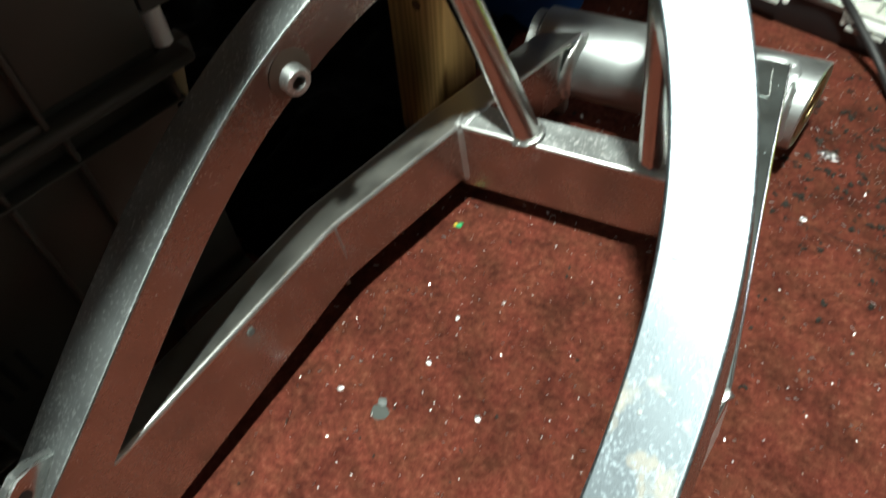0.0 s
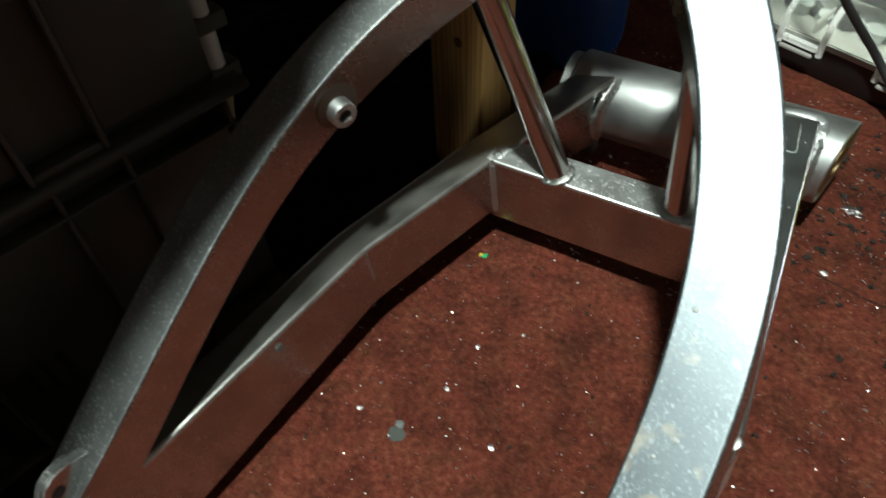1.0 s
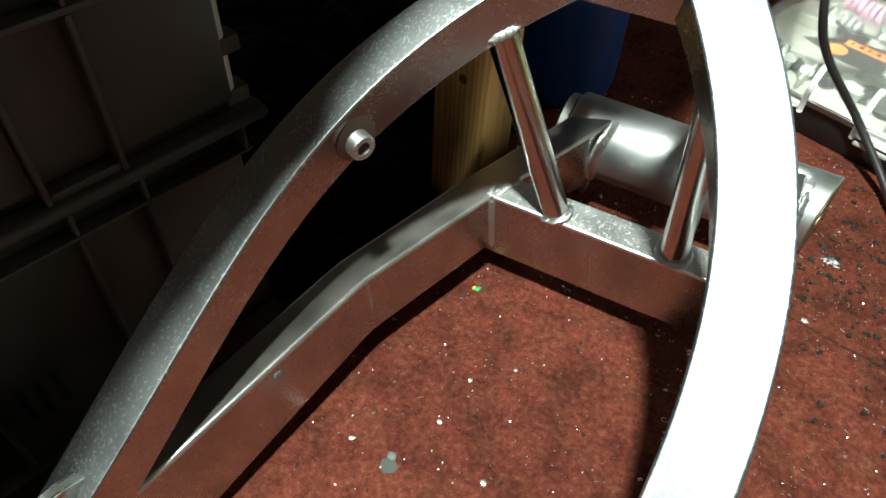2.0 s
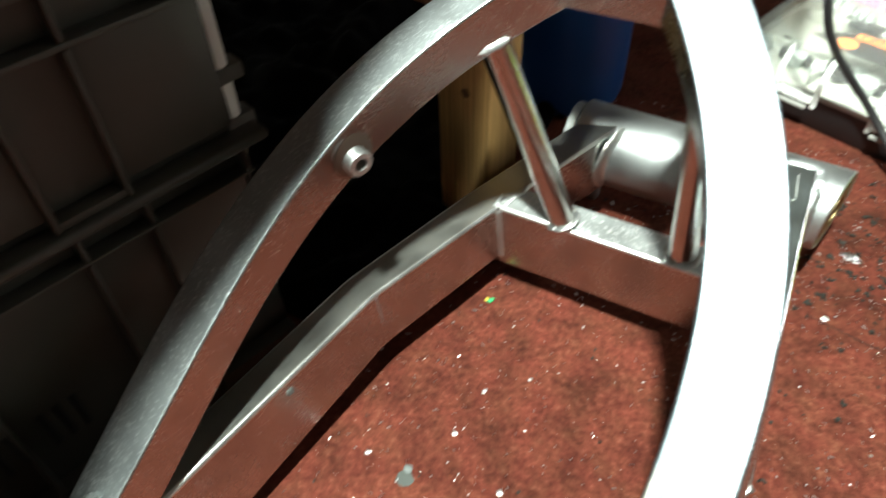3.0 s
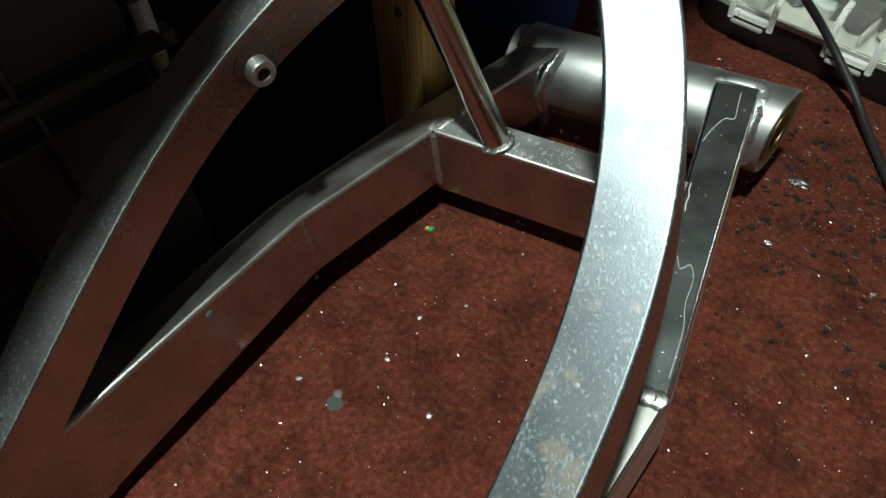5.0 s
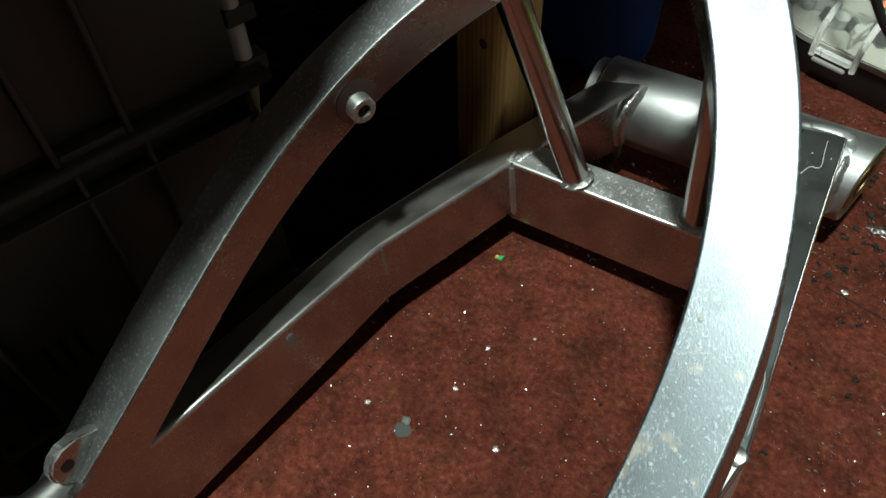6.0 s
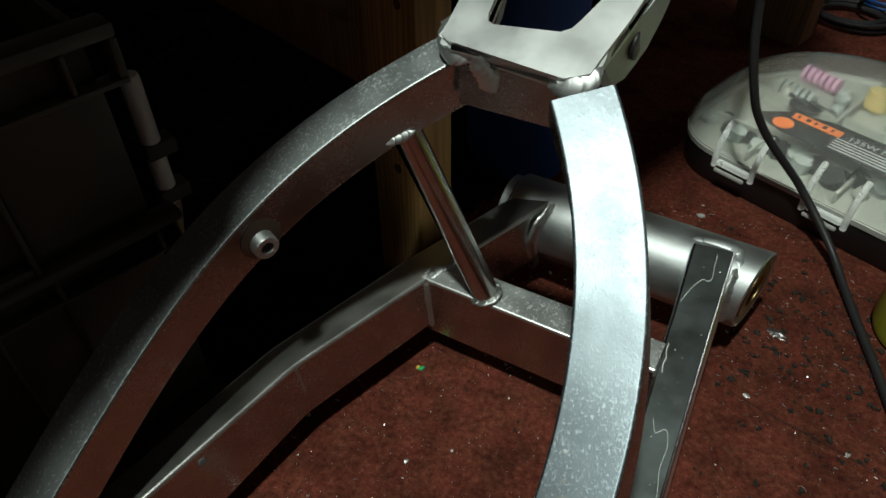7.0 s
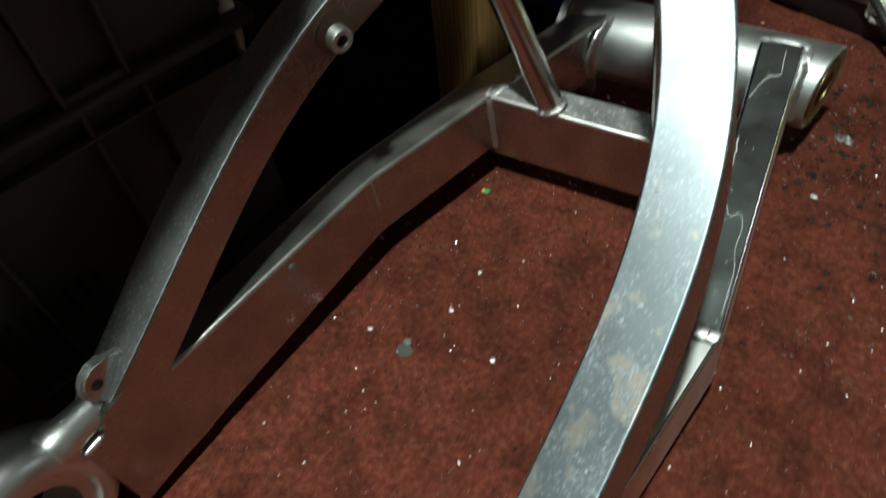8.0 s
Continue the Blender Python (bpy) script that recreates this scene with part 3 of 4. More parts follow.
    weld_bead("weld_bead", [(0.1600, 0.2560, 0.0800), (0.1595, 0.2455, 0.0700), (0.1605, 0.2425, 0.0580), (0.1625, 0.2440, 0.0450)], 0.0036, root, (0.7, -0.7, 0), 0.90, 0.16, ALU_TUBE)
    weld_bead("weld_bead", [(0.1275, 0.2640, 0.0795), (0.1300, 0.2710, 0.0818), (0.1420, 0.2740, 0.0828), (0.1560, 0.2725, 0.0828), (0.1605, 0.2620, 0.0800)], 0.0040, root, (0, -0.3, 1), 1.2, 0.06, ALU_TUBE, 0.34)
    return root


def yoke(root):
    """The H-shaped head plate with its two drilled lugs, which joins both stays."""
    u = Vector((1, 0, 0.02)).normalized()
    v = Vector((0, 1, 0.50)).normalized()
    n = u.cross(v).normalized()
    o = Vector((0.0402, 0.1498, 0.2618))
    outline = [(-0.0395, -0.010), (-0.0330, -0.0135), (0.020, -0.0125), (0.027, -0.019), (0.040, -0.012), (0.0400, 0.004), (0.0405, 0.020), (0.0530, 0.070),
               (0.0390, 0.070), (0.0248, 0.0135), (0.0225, 0.0085), (0.0175, 0.0045), (-0.0160, 0.0005), (-0.0205, 0.0025), (-0.0228, 0.0075), (-0.0235, 0.070), (-0.0365, 0.070), (-0.0350, 0.012), (-0.0400, -0.004)]
    outline = [(a * 0.982, b * 0.982) for a, b in outline]
    bm = bmesh.new()
    loft(bm, [[o + u * a + v * b + n * h for a, b in outline] for h in (-0.0075, 0.002)])
    bmesh.ops.bevel(bm, geom=list(bm.edges), offset=0.0026, segments=4, affect="EDGES")
    head = flat_sides(part("yoke_plate", bm, ALU_HEAD, root, "H-shaped welded aluminium yoke plate", 50))
    # web under the plate
    bm = bmesh.new()
    loft(bm, [[o + u * a + v * b + n * h for a, b in ((-0.027, -0.0118 - lean), (0.024, -0.0118 - lean), (0.024, -0.001), (-0.027, -0.001))] for h, lean in ((-0.027, 0.012), (-0.0065, 0.0))])
    part("web", bm, ALU, root, "flat web under the yoke plate")
    for a in (-0.0345, 0.0345):
        bm = bmesh.new()
        side = [(0.000, -0.006), (0.006, -0.030), (0.016, -0.036), (0.034, -0.034), (0.046, -0.026), (0.060, -0.010), (0.066, -0.004)]
        splay = 0.24 if a > 0 else 0.0
        loft(bm, [[o + u * (a + w + splay * (b - 0.004)) + v * b + n * c for b, c in side] for w in (-0.0035, 0.0035)])
        bmesh.ops.bevel(bm, geom=list(bm.edges), offset=0.001, segments=2, affect="EDGES")
        lug = part("shock_lug", bm, ALU_TUBE, root, "drilled shock mounting lug")
        # the lug is solid; a black disc gives its hole's darkness
        bm = bmesh.new()
        c = o + u * (a + 0.0034 + splay * 0.022) + v * 0.026 - n * 0.021
        revolve(bm, c - u * 0.0072, c + u * 0.0008, [(0.0, 0.0), (0.0001, 0.0072), (0.0079, 0.0072), (0.0080, 0.0)], 28)
        part("hole_disc", bm, BLACK_PLASTIC, lug, "black disc for the dark inside a bolt hole")
    for path, up in ((((-0.0385, 0.006, -0.003), (-0.0370, -0.006, -0.003), (-0.0300, -0.0115, -0.004), (-0.0220, -0.0125, -0.006)), n - v * 0.6 - u * 0.3),
                     (((0.0205, -0.0120, -0.003), (0.0270, -0.0165, -0.002), (0.0340, -0.0140, -0.001), (0.0385, -0.0060, -0.001)), n - v * 0.6)):
        weld_bead("weld_bead", [o + u * a + v * b + n * h for a, b, h in path], 0.0054, root, up, 0.9, 0.10, ALU_HEAD, 0.34)
    weld_bead("weld_bead", [(0.0255, 0.1335, 0.2550), (0.0285, 0.1370, 0.2480), (0.0320, 0.1405, 0.2385)], 0.0044, root, (0.5, -0.75, 0.45), 0.85, 0.34, ALU_RIM, 0.40)
    weld_bead("weld_bead", [o + u * a + v * b + n * h for a, b, h in ((0.019, -0.010, -0.004), (0.018, -0.009, -0.026))], 0.0024, root, (-0.5, -0.8, 0.2))
    return head


swingarm()


# ---- the workbench ----
def workbench():
    root = thing("workbench", "rough pine workbench frame with yellow leg and dull rail", "workbench", pose(-0.0667, 0.2005, 0, 0, 0, -15.8))
    leg = part("leg", box_bm((-0.024, 0.0, 0.0), (0.024, 0.030, 0.569), 0.0015), PINE, root, "yellow pine leg with small knots")
    for x, z, r in ((0.002, 0.119, 0.0035), (0.010, 0.238, 0.0030)):
        bm = bmesh.new()
        revolve(bm, (x, -0.0006, z), (x, 0.0002, z), [(0.0, 0.0), (0.0001, r), (0.0006, r), (0.0007, 0.0)], 14)
        part("knot", bm, KNOT, leg)
    part("rail", box_bm((-0.90, 0.004, 0.166), (-0.0245, 0.030, 0.208), 0.0015), OLD_PINE, root, "dull horizontal timber rail")
    part("upper_post", box_bm((-0.042, 0.002, 0.2085), (-0.0245, 0.028, 0.569), 0.0015), OLD_PINE, root, "dull timber strip beside the leg")
    part("leg", box_bm((-0.045, 0.600, 0.0), (0.042, 0.640, 0.584), 0.0015), OLD_PINE, root, "dull timber back leg")
    # unseen boards added to cast shade; their slanted ends place its edge
    for y0, y1, x0, x1 in ((-0.75, -0.441, 0.132, 0.136), (-0.4405, -0.241, 0.159, 0.137), (-0.2405, -0.131, 0.128, 0.115), (-0.1305, 0.195, 0.158, 0.158), (0.1955, 0.489, 0.0532, 0.0532), (0.4895, 0.90, 0.0532, 0.0532)):
        bm = box_bm((-1.10, y0, 0.6005), (0.12, y1, 0.635), 0.002)
        for v in bm.verts:
            if v.co.x > 0:
                v.co.x += x0 + (x1 - x0) * (v.co.y - y0) / (y1 - y0) - 0.12
        part("board", bm, OLD_PINE, root, "unseen timber plank, added to shade the stays and floor")
    part("bearer", box_bm((-0.062, -0.745, 0.570), (-0.046, 0.640, 0.6000), 0.002), OLD_PINE, root, "unseen timber bearer, added to carry the planks")
    return root


workbench()


# ---- the storage crate ----
def storage_crate():
    d = Vector((0.2728, 0.9621, 0))
    m = Matrix(((d.x, -d.y, 0, -0.112), (d.y, d.x, 0, -0.021), (0, 0, 1, 0), (0, 0, 0, 1)))
    root = thing("storage_crate", "grey-green ribbed plastic storage crate standing on the floor", "storage crate", m)
    # x runs along the face, y goes into the crate
    L0, L1, deep, top = -0.40, 0.0585, 0.30, 0.284
    walls = (((L0, 0.010, 0.0), (L1, 0.014, top - 0.002)), ((L0, deep - 0.004, 0.0), (L1, deep, top)), ((L0, 0.0145, 0.0), (L0 + 0.004, deep - 0.0045, top)), ((L1 - 0.004, 0.0145, 0.0), (L1, deep - 0.0045, top)))
    for lo, hi in walls:
        part("side_wall", box_bm(lo, hi, 0.0008, 1), GREY_CRATE, root)
    part("bottom", box_bm((L0 + 0.0045, 0.0145, 0.002), (L1 - 0.0045, deep - 0.0045, 0.006), 0.0008, 1), GREY_CRATE, root)

    def rib(name, x0, x1, z0, z1, depth=0.0098, proud=0.0, bevel=0.0009, label=""):
        part(name, box_bm((x0, -proud, z0), (x1, depth, z1), bevel, 2), GREY_CRATE, root, label)
    # rim: upper lip, lower flange and the short webs between them
    rib("rim", L0, 0.0690, top - 0.007, top, 0.0138, 0.001, 0.002, "thick moulded rim")
    rib("flange", L0, 0.0688, 0.2560, 0.2588, label="lower flange of the rim")
    rib("rim_end", 0.0650, 0.0688, 0.2590, top - 0.0072, 0.0138)
    for x in (0.0455, 0.0020, -0.0300, -0.0950, -0.1260, -0.1910, -0.2220, -0.2870):
        rib("web", x - 0.0011, x + 0.0011, 0.2589, top - 0.0072)
    # flat raised fields between narrow sunk pockets
    for x0, x1 in ((0.0038, L1 - 0.0008), (-0.0935, -0.0315), (-0.1895, -0.1275), (-0.2855, -0.2235)):
        part("panel", box_bm((x0, 0.0045, 0.1915), (x1, 0.0099, 0.2558), 0.0012, 2), GREY_CRATE, root, "flat raised panel")
    for x in (0.0020, -0.0300, -0.0950, -0.1260, -0.1910, -0.2220, -0.2870):
        rib("rib", x - 0.0013, x + 0.0013, 0.1862, 0.2559)
        rib("rib", x + 0.0040 - 0.0011, x + 0.0040 + 0.0011, 0.0040, 0.1640)
        rib("rib", x + 0.0040 - 0.0011, x + 0.0040 + 0.0011, 0.1663, 0.1798)
    rib("rib", 0.0560, 0.0582, 0.1663, 0.1798)
    for x0, x1 in ((-0.0286, 0.0006), (-0.1246, -0.0964), (-0.2206, -0.1924)):
        rib("shelf", x0, x1, 0.1862, 0.1905, 0.0099, -0.001)
    # rounded ledge and the thin rib under it
    part("ledge", box_bm((L0, -0.0030, 0.1800), (0.0705, 0.0097, 0.1860), 0.0024, 3), GREY_CRATE, root, "rounded protruding ledge")
    rib("rib", L0, 0.0600, 0.1642, 0.1661)
    rib("rib", L0, L1, 0.0400, 0.0420)
    # rows of black strips painting the shade of vent slots in the lower wall
    for x in (-0.062, -0.070, -0.078, -0.094, -0.102, -0.110):
        part("slot_strip", box_bm((x - 0.0016, 0.0094, 0.066), (x + 0.0016, 0.0102, 0.092), 0.0003, 1), BLACK_PLASTIC, root, "black strip for the dark inside a vent slot")
    return root


storage_crate()


def white_tube():
    """An unidentified slim white tube by the crate's end; its needle is lengthened to the floor."""
    root = thing("white_tube", "slim white pointed tube with grey collars standing by the crate", "syringe", pose(-0.1705, 0.0960, -0.007, 0, 0, 74.0))
    bm = bmesh.new()
    revolve(bm, (0, 0, 0.1305), (0, 0, 0.25), [(0.0, 0.0045), (0.001, 0.0058), (0.088, 0.0058), (0.090, 0.0050), (0.0915, 0.0)], 28)
    barrel = part("barrel", bm, PALE_PLASTIC, root, "smooth white barrel")
    for z in (0.1660, 0.1325):
        part("collar", box_bm((-0.0066, -0.0066, z), (0.0125, 0.0066, z + 0.0105), 0.0012, 2), GREY_FLANGE, barrel, "grey clip collar")
    bm = bmesh.new()
    revolve(bm, (0, 0, 0.100), (0, 0, 0.1302), [(0.0, 0.0012), (0.006, 0.0018), (0.024, 0.0052), (0.0302, 0.0056)], 24)
    part("tip", bm, BEIGE_PLASTIC, root, "beige tapered tip")
    bm = bmesh.new()
    revolve(bm, (0, 0, 0.0072), (0, 0, 0.0998), [(0.0, 0.0), (0.006, 0.0009), (0.0926, 0.0011)], 12)
    part("needle", bm, GREY_FLANGE, root, "long thin needle")
    return root


white_tube()


def paste_tube():
    root = thing("paste_tube", "white red-banded paste tube standing on its cap in the crate", "tube", pose(-0.326, 0.118, 0.006))
    # placed to fit the camera's view; the cap is lengthened out of sight below
    bm = bmesh.new()
    revolve(bm, (0, 0, 0.0), (0, 0, 0.16), [(0.0, 0.008), (0.002, 0.010), (0.158, 0.010), (0.160, 0.008)], 24)
    part("cap", bm, BLACK_PLASTIC, root, "long dark cap")
    bm = bmesh.new()
    revolve(bm, (0, 0, 0.161), (0.012, 0, 0.30), [(0.0, 0.009), (0.010, 0.011), (0.018, 0.017), (0.10, 0.019), (0.139, 0.018)], 32)
    body = part("body", bm, PALE_PLASTIC, root, "white plastic body")
    bm = bmesh.new()
    revolve(bm, (0, 0, 0.161), (0.012, 0, 0.30), [(0.020, 0.0170), (0.020, 0.0176), (0.034, 0.0180), (0.034, 0.0174), (0.020, 0.0170)], 32)
    part("band", bm, RED_PRINT, body, "red printed band")
    return root


paste_tube()


# ---- shade sheet ----
def shade_sheet():
    """A crumpled near-black sheet, put where shade lies round the foot of the bench."""
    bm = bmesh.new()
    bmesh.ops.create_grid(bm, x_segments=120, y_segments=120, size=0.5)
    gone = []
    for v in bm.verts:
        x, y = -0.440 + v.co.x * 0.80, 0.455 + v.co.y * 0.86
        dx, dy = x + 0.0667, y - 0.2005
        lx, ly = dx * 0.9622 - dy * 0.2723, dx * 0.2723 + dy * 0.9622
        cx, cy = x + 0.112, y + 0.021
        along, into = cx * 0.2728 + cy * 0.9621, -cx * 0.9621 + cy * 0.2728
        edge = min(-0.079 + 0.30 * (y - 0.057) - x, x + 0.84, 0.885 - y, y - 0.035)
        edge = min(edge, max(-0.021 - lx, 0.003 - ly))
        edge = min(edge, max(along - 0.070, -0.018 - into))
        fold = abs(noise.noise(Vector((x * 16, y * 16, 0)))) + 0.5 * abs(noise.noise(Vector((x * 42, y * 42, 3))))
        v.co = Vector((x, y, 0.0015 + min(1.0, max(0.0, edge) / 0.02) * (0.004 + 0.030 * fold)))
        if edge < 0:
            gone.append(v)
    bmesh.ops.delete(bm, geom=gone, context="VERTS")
    return tagged(part("shade_sheet", bm, SHADE_BLACK, None, "", 60), "crumpled near-black sheet standing in for the shade under the bench", "cloth")


shade_sheet()


# ---- blue drum, cable, bottle ----
def blue_drum():
    root = thing("blue_canister", "dark blue plastic canister standing on the carpet", "canister", pose(-0.062, 0.405, 0.0))
    bm = bmesh.new()
    revolve(bm, (0, 0, 0), (0, 0, 0.34), [(0.0, 0.045), (0.004, 0.048), (0.012, 0.050), (0.03, 0.0505), (0.10, 0.0500), (0.103, 0.0515), (0.109, 0.0515), (0.112, 0.0500), (0.30, 0.0500), (0.32, 0.044), (0.34, 0.025)], 48)
    part("body", bm, BLUE_PLASTIC, root)
    bm = bmesh.new()
    revolve(bm, (0, 0, 0.341), (0, 0, 0.365), [(0.0, 0.022), (0.002, 0.0235), (0.022, 0.0235), (0.024, 0.020)], 32)
    part("cap", bm, BLACK_PLASTIC, root, "black screw cap")
    return root


blue_drum()


def power_cable():
    ctrl = [(-0.16, 0.42, 0.6388), (-0.06, 0.40, 0.6388), (0.020, 0.392, 0.6388), (0.062, 0.388, 0.605), (0.092, 0.386, 0.50), (0.105, 0.388, 0.38), (0.109, 0.395, 0.28), (0.1115, 0.400, 0.197), (0.1255, 0.400, 0.134), (0.1435, 0.408, 0.094), (0.184, 0.418, 0.047), (0.219, 0.395, 0.018), (0.240, 0.360, 0.006), (0.268, 0.295, 0.0040), (0.300, 0.22, 0.0040), (0.36, 0.12, 0.0040), (0.5, 0.02, 0.0040)]
    bm = bmesh.new()
    tube(bm, smooth_path(ctrl, 10), 0.0033, 14)
    return tagged(part("power_cable", bm, BLACK_RUBBER), "black rubber power cable hanging down onto the carpet", "cable")


power_cable()


def paint_bottle():
    root = thing("paint_bottle", "yellow-green plastic bottle with a lime cap on the carpet", "bottle", pose(0.300, 0.345, 0.0))
    bm = bmesh.new()
    revolve(bm, (0, 0, 0), (0, 0, 0.12), [(0.0, 0.034), (0.003, 0.038), (0.010, 0.040), (0.085, 0.040), (0.093, 0.0385), (0.096, 0.036), (0.110, 0.036)], 48)
    part("body", bm, YELLOW_PLASTIC, root)
    bm = bmesh.new()
    revolve(bm, (0, 0, 0.097), (0, 0, 0.13), [(0.0, 0.0365), (0.0, 0.0395), (0.026, 0.0395), (0.029, 0.038), (0.030, 0.030), (0.024, 0.029), (0.020, 0.0), ], 48)
    part("cap", bm, LIME_PLASTIC, root, "bright lime screw cap with a recessed top")
    return root


paint_bottle()


# ---- the accessory case ----
def case_outline(inset, n=8):
    """Rounded outline of the case: x along its front, y to its back."""
    X0, X1, Y0, Y1 = -0.020 + inset, 0.33 - inset, inset, 0.232 - inset
    out = []
    for cx, cy, r, a0 in ((X1, Y1, 0.10, 0), (X0, Y1, 0.118, 90), (X0, Y0, 0.052, 180), (X1, Y0, 0.045, 270)):
        r = max(0.006, r - inset)
        sx, sy = (1 if a0 in (0, 270) else -1), (1 if a0 in (0, 90) else -1)
        for k in range(n + 1):
            a = radians(a0 + 90 * k / n)
            out.append((cx - sx * r + r * math.cos(a), cy - sy * r + r * math.sin(a)))
    return out


def flat_text(parent, words, place, size, mat):
    data = bpy.data.curves.new("lettering", "FONT")
    data.body, data.size, data.extrude = words, size, 0.0001
    data.materials.append(mat)
    ob = new("lettering", data)
    ob.parent = parent
    ob.matrix_basis = place
    return ob


def accessory_case():
    root = thing("accessory_case", "rotary tool accessory case with clear lid, black base and white tray", "tool case", pose(0.078, 0.462, 0.0, 0, 0, -18.15))
    bm = bmesh.new()
    loft(bm, [[(x, y, z) for x, y in case_outline(i)] for z, i in ((0.0, 0.005), (0.002, 0.0035), (0.024, 0.0015), (0.0295, 0.001))])
    part("base", bm, BLACK_PLASTIC, root, "black plastic base")
    bm = bmesh.new()
    loft(bm, [[(x, y, z) for x, y in case_outline(i)] for z, i in ((0.030, 0.0), (0.0345, 0.0), (0.0345, 0.006), (0.0315, 0.007))])
    tray = part("tray", bm, WHITE_PLASTIC, root, "white moulded tray")
    # tray walls
    for lo, hi in (((0.0, 0.048, 0.032), (0.30, 0.051, 0.043)), ((0.085, 0.052, 0.032), (0.088, 0.215, 0.043)), ((0.0, 0.120, 0.032), (0.084, 0.123, 0.043)), ((0.089, 0.125, 0.032), (0.30, 0.128, 0.043)), ((0.055, 0.012, 0.032), (0.058, 0.047, 0.043)), ((0.135, 0.012, 0.032), (0.138, 0.047, 0.043)), ((0.215, 0.012, 0.032), (0.218, 0.047, 0.043)), ((0.175, 0.129, 0.032), (0.178, 0.215, 0.043))):
        part("divider", box_bm(lo, hi, 0.0008, 1), WHITE_PLASTIC, tray)
    bm = bmesh.new()
    outer = [(0.0352, 0.0005), (0.042, 0.0015), (0.054, 0.004), (0.0605, 0.0085), (0.0635, 0.016), (0.0645, 0.026)]
    inner = [(0.0352, 0.0022), (0.0415, 0.0032), (0.0530, 0.0056), (0.0590, 0.0100), (0.0620, 0.0172), (0.0629, 0.026)]
    ro = loft(bm, [[(x, y, z) for x, y in case_outline(i)] for z, i in outer], cap=False)
    ri = loft(bm, [[(x, y, z) for x, y in case_outline(i)] for z, i in inner], cap=False)
    bm.faces.new(ro[-1])
    bm.faces.new(ri[-1][::-1])
    n = len(ro[0])
    for k in range(n):
        bm.faces.new((ro[0][k], ri[0][k], ri[0][(k + 1) % n], ro[0][(k + 1) % n]))
    lid = part("lid", bm, CLEAR, root, "scuffed clear plastic lid")
    lid.visible_shadow = False
    # front clips
    for x in (0.054, 0.1375, 0.221):
        bm = bmesh.new()
        for s in (-0.018, 0.018):
            path = [(x + s, -0.0025, 0.024), (x + s, -0.0035, 0.036), (x + s, -0.0012, 0.050), (x + s, 0.0060, 0.0600), (x + s, 0.012, 0.0640)]
            tube(bm, smooth_path(path, 4), 0.0027, 8)
        box(bm, (x - 0.0155, -0.0060, 0.0270), (x + 0.0155, -0.0008, 0.0325), 0.001, 1)
        clip = part("clip", bm, MILKY, root, "clear plastic snap clip")
        clip.visible_shadow = False
        part("hinge_bar", box_bm((x - 0.0145, -0.0095, 0.0225), (x + 0.0145, -0.0063, 0.0262), 0.001, 1), WHITE_PLASTIC, clip, "pale hinge bar")
    # printed card inside the lid
    z = 0.0612
    bm = bmesh.new()
    loft(bm, [[(0.036, 0.0405, h), (0.071, 0.0300, h), (0.255, 0.0330, h), (0.255, 0.0760, h), (0.0960, 0.0760, h), (0.060, 0.0650, h)] for h in (z, z + 0.0003)])
    part("label", bm, LABEL_DARK, lid, "dark grey printed label")
    bm = bmesh.new()
    revolve(bm, (0.0655, 0.0437, z + 0.0004), (0.0655, 0.0437, z + 0.0009), [(0.0, 0.0), (0.0001, 0.0090), (0.0004, 0.0090), (0.0005, 0.0)], 28)
    part("emblem", bm, LABEL_ORANGE, lid, "orange printed disc")
    part("emblem", box_bm((0.066, 0.0568, z + 0.0004), (0.1095, 0.0668, z + 0.0009)), LABEL_ORANGE, lid, "orange printed block")
    for k in range(5):
        part("emblem_mark", box_bm((0.0700 + 0.0075 * k, 0.0592, z + 0.0010), (0.0722 + 0.0075 * k + 0.0016 * (k % 2), 0.0645, z + 0.0012)), LABEL_DARK, lid)
    flat_text(lid, "135W MULTI", pose(0.1150, 0.0590, z + 0.0005, 0, 0, 0), 0.0100, LABEL_WHITE)
    for k in range(5):
        part("print_line", box_bm((0.108, 0.0540 - 0.0042 * k, z + 0.0005), (0.196 - 0.011 * (k % 2), 0.0554 - 0.0042 * k, z + 0.0008)), LABEL_WHITE, lid)
    return root


accessory_case()


def turned(name, label, category, place, axis, profile, mat, group):
    bm = bmesh.new()
    revolve(bm, (0, 0, 0), Vector(axis), profile, 20)
    ob = part(name, bm, mat)
    ob.matrix_basis = CASE_POSE @ Matrix.Translation(Vector(place) + Vector((-0.045, 0.012, 0.0056)))
    return tagged(ob, label, category, group)


CASE_POSE = pose(0.078, 0.462, 0.0, 0, 0, -18.15)


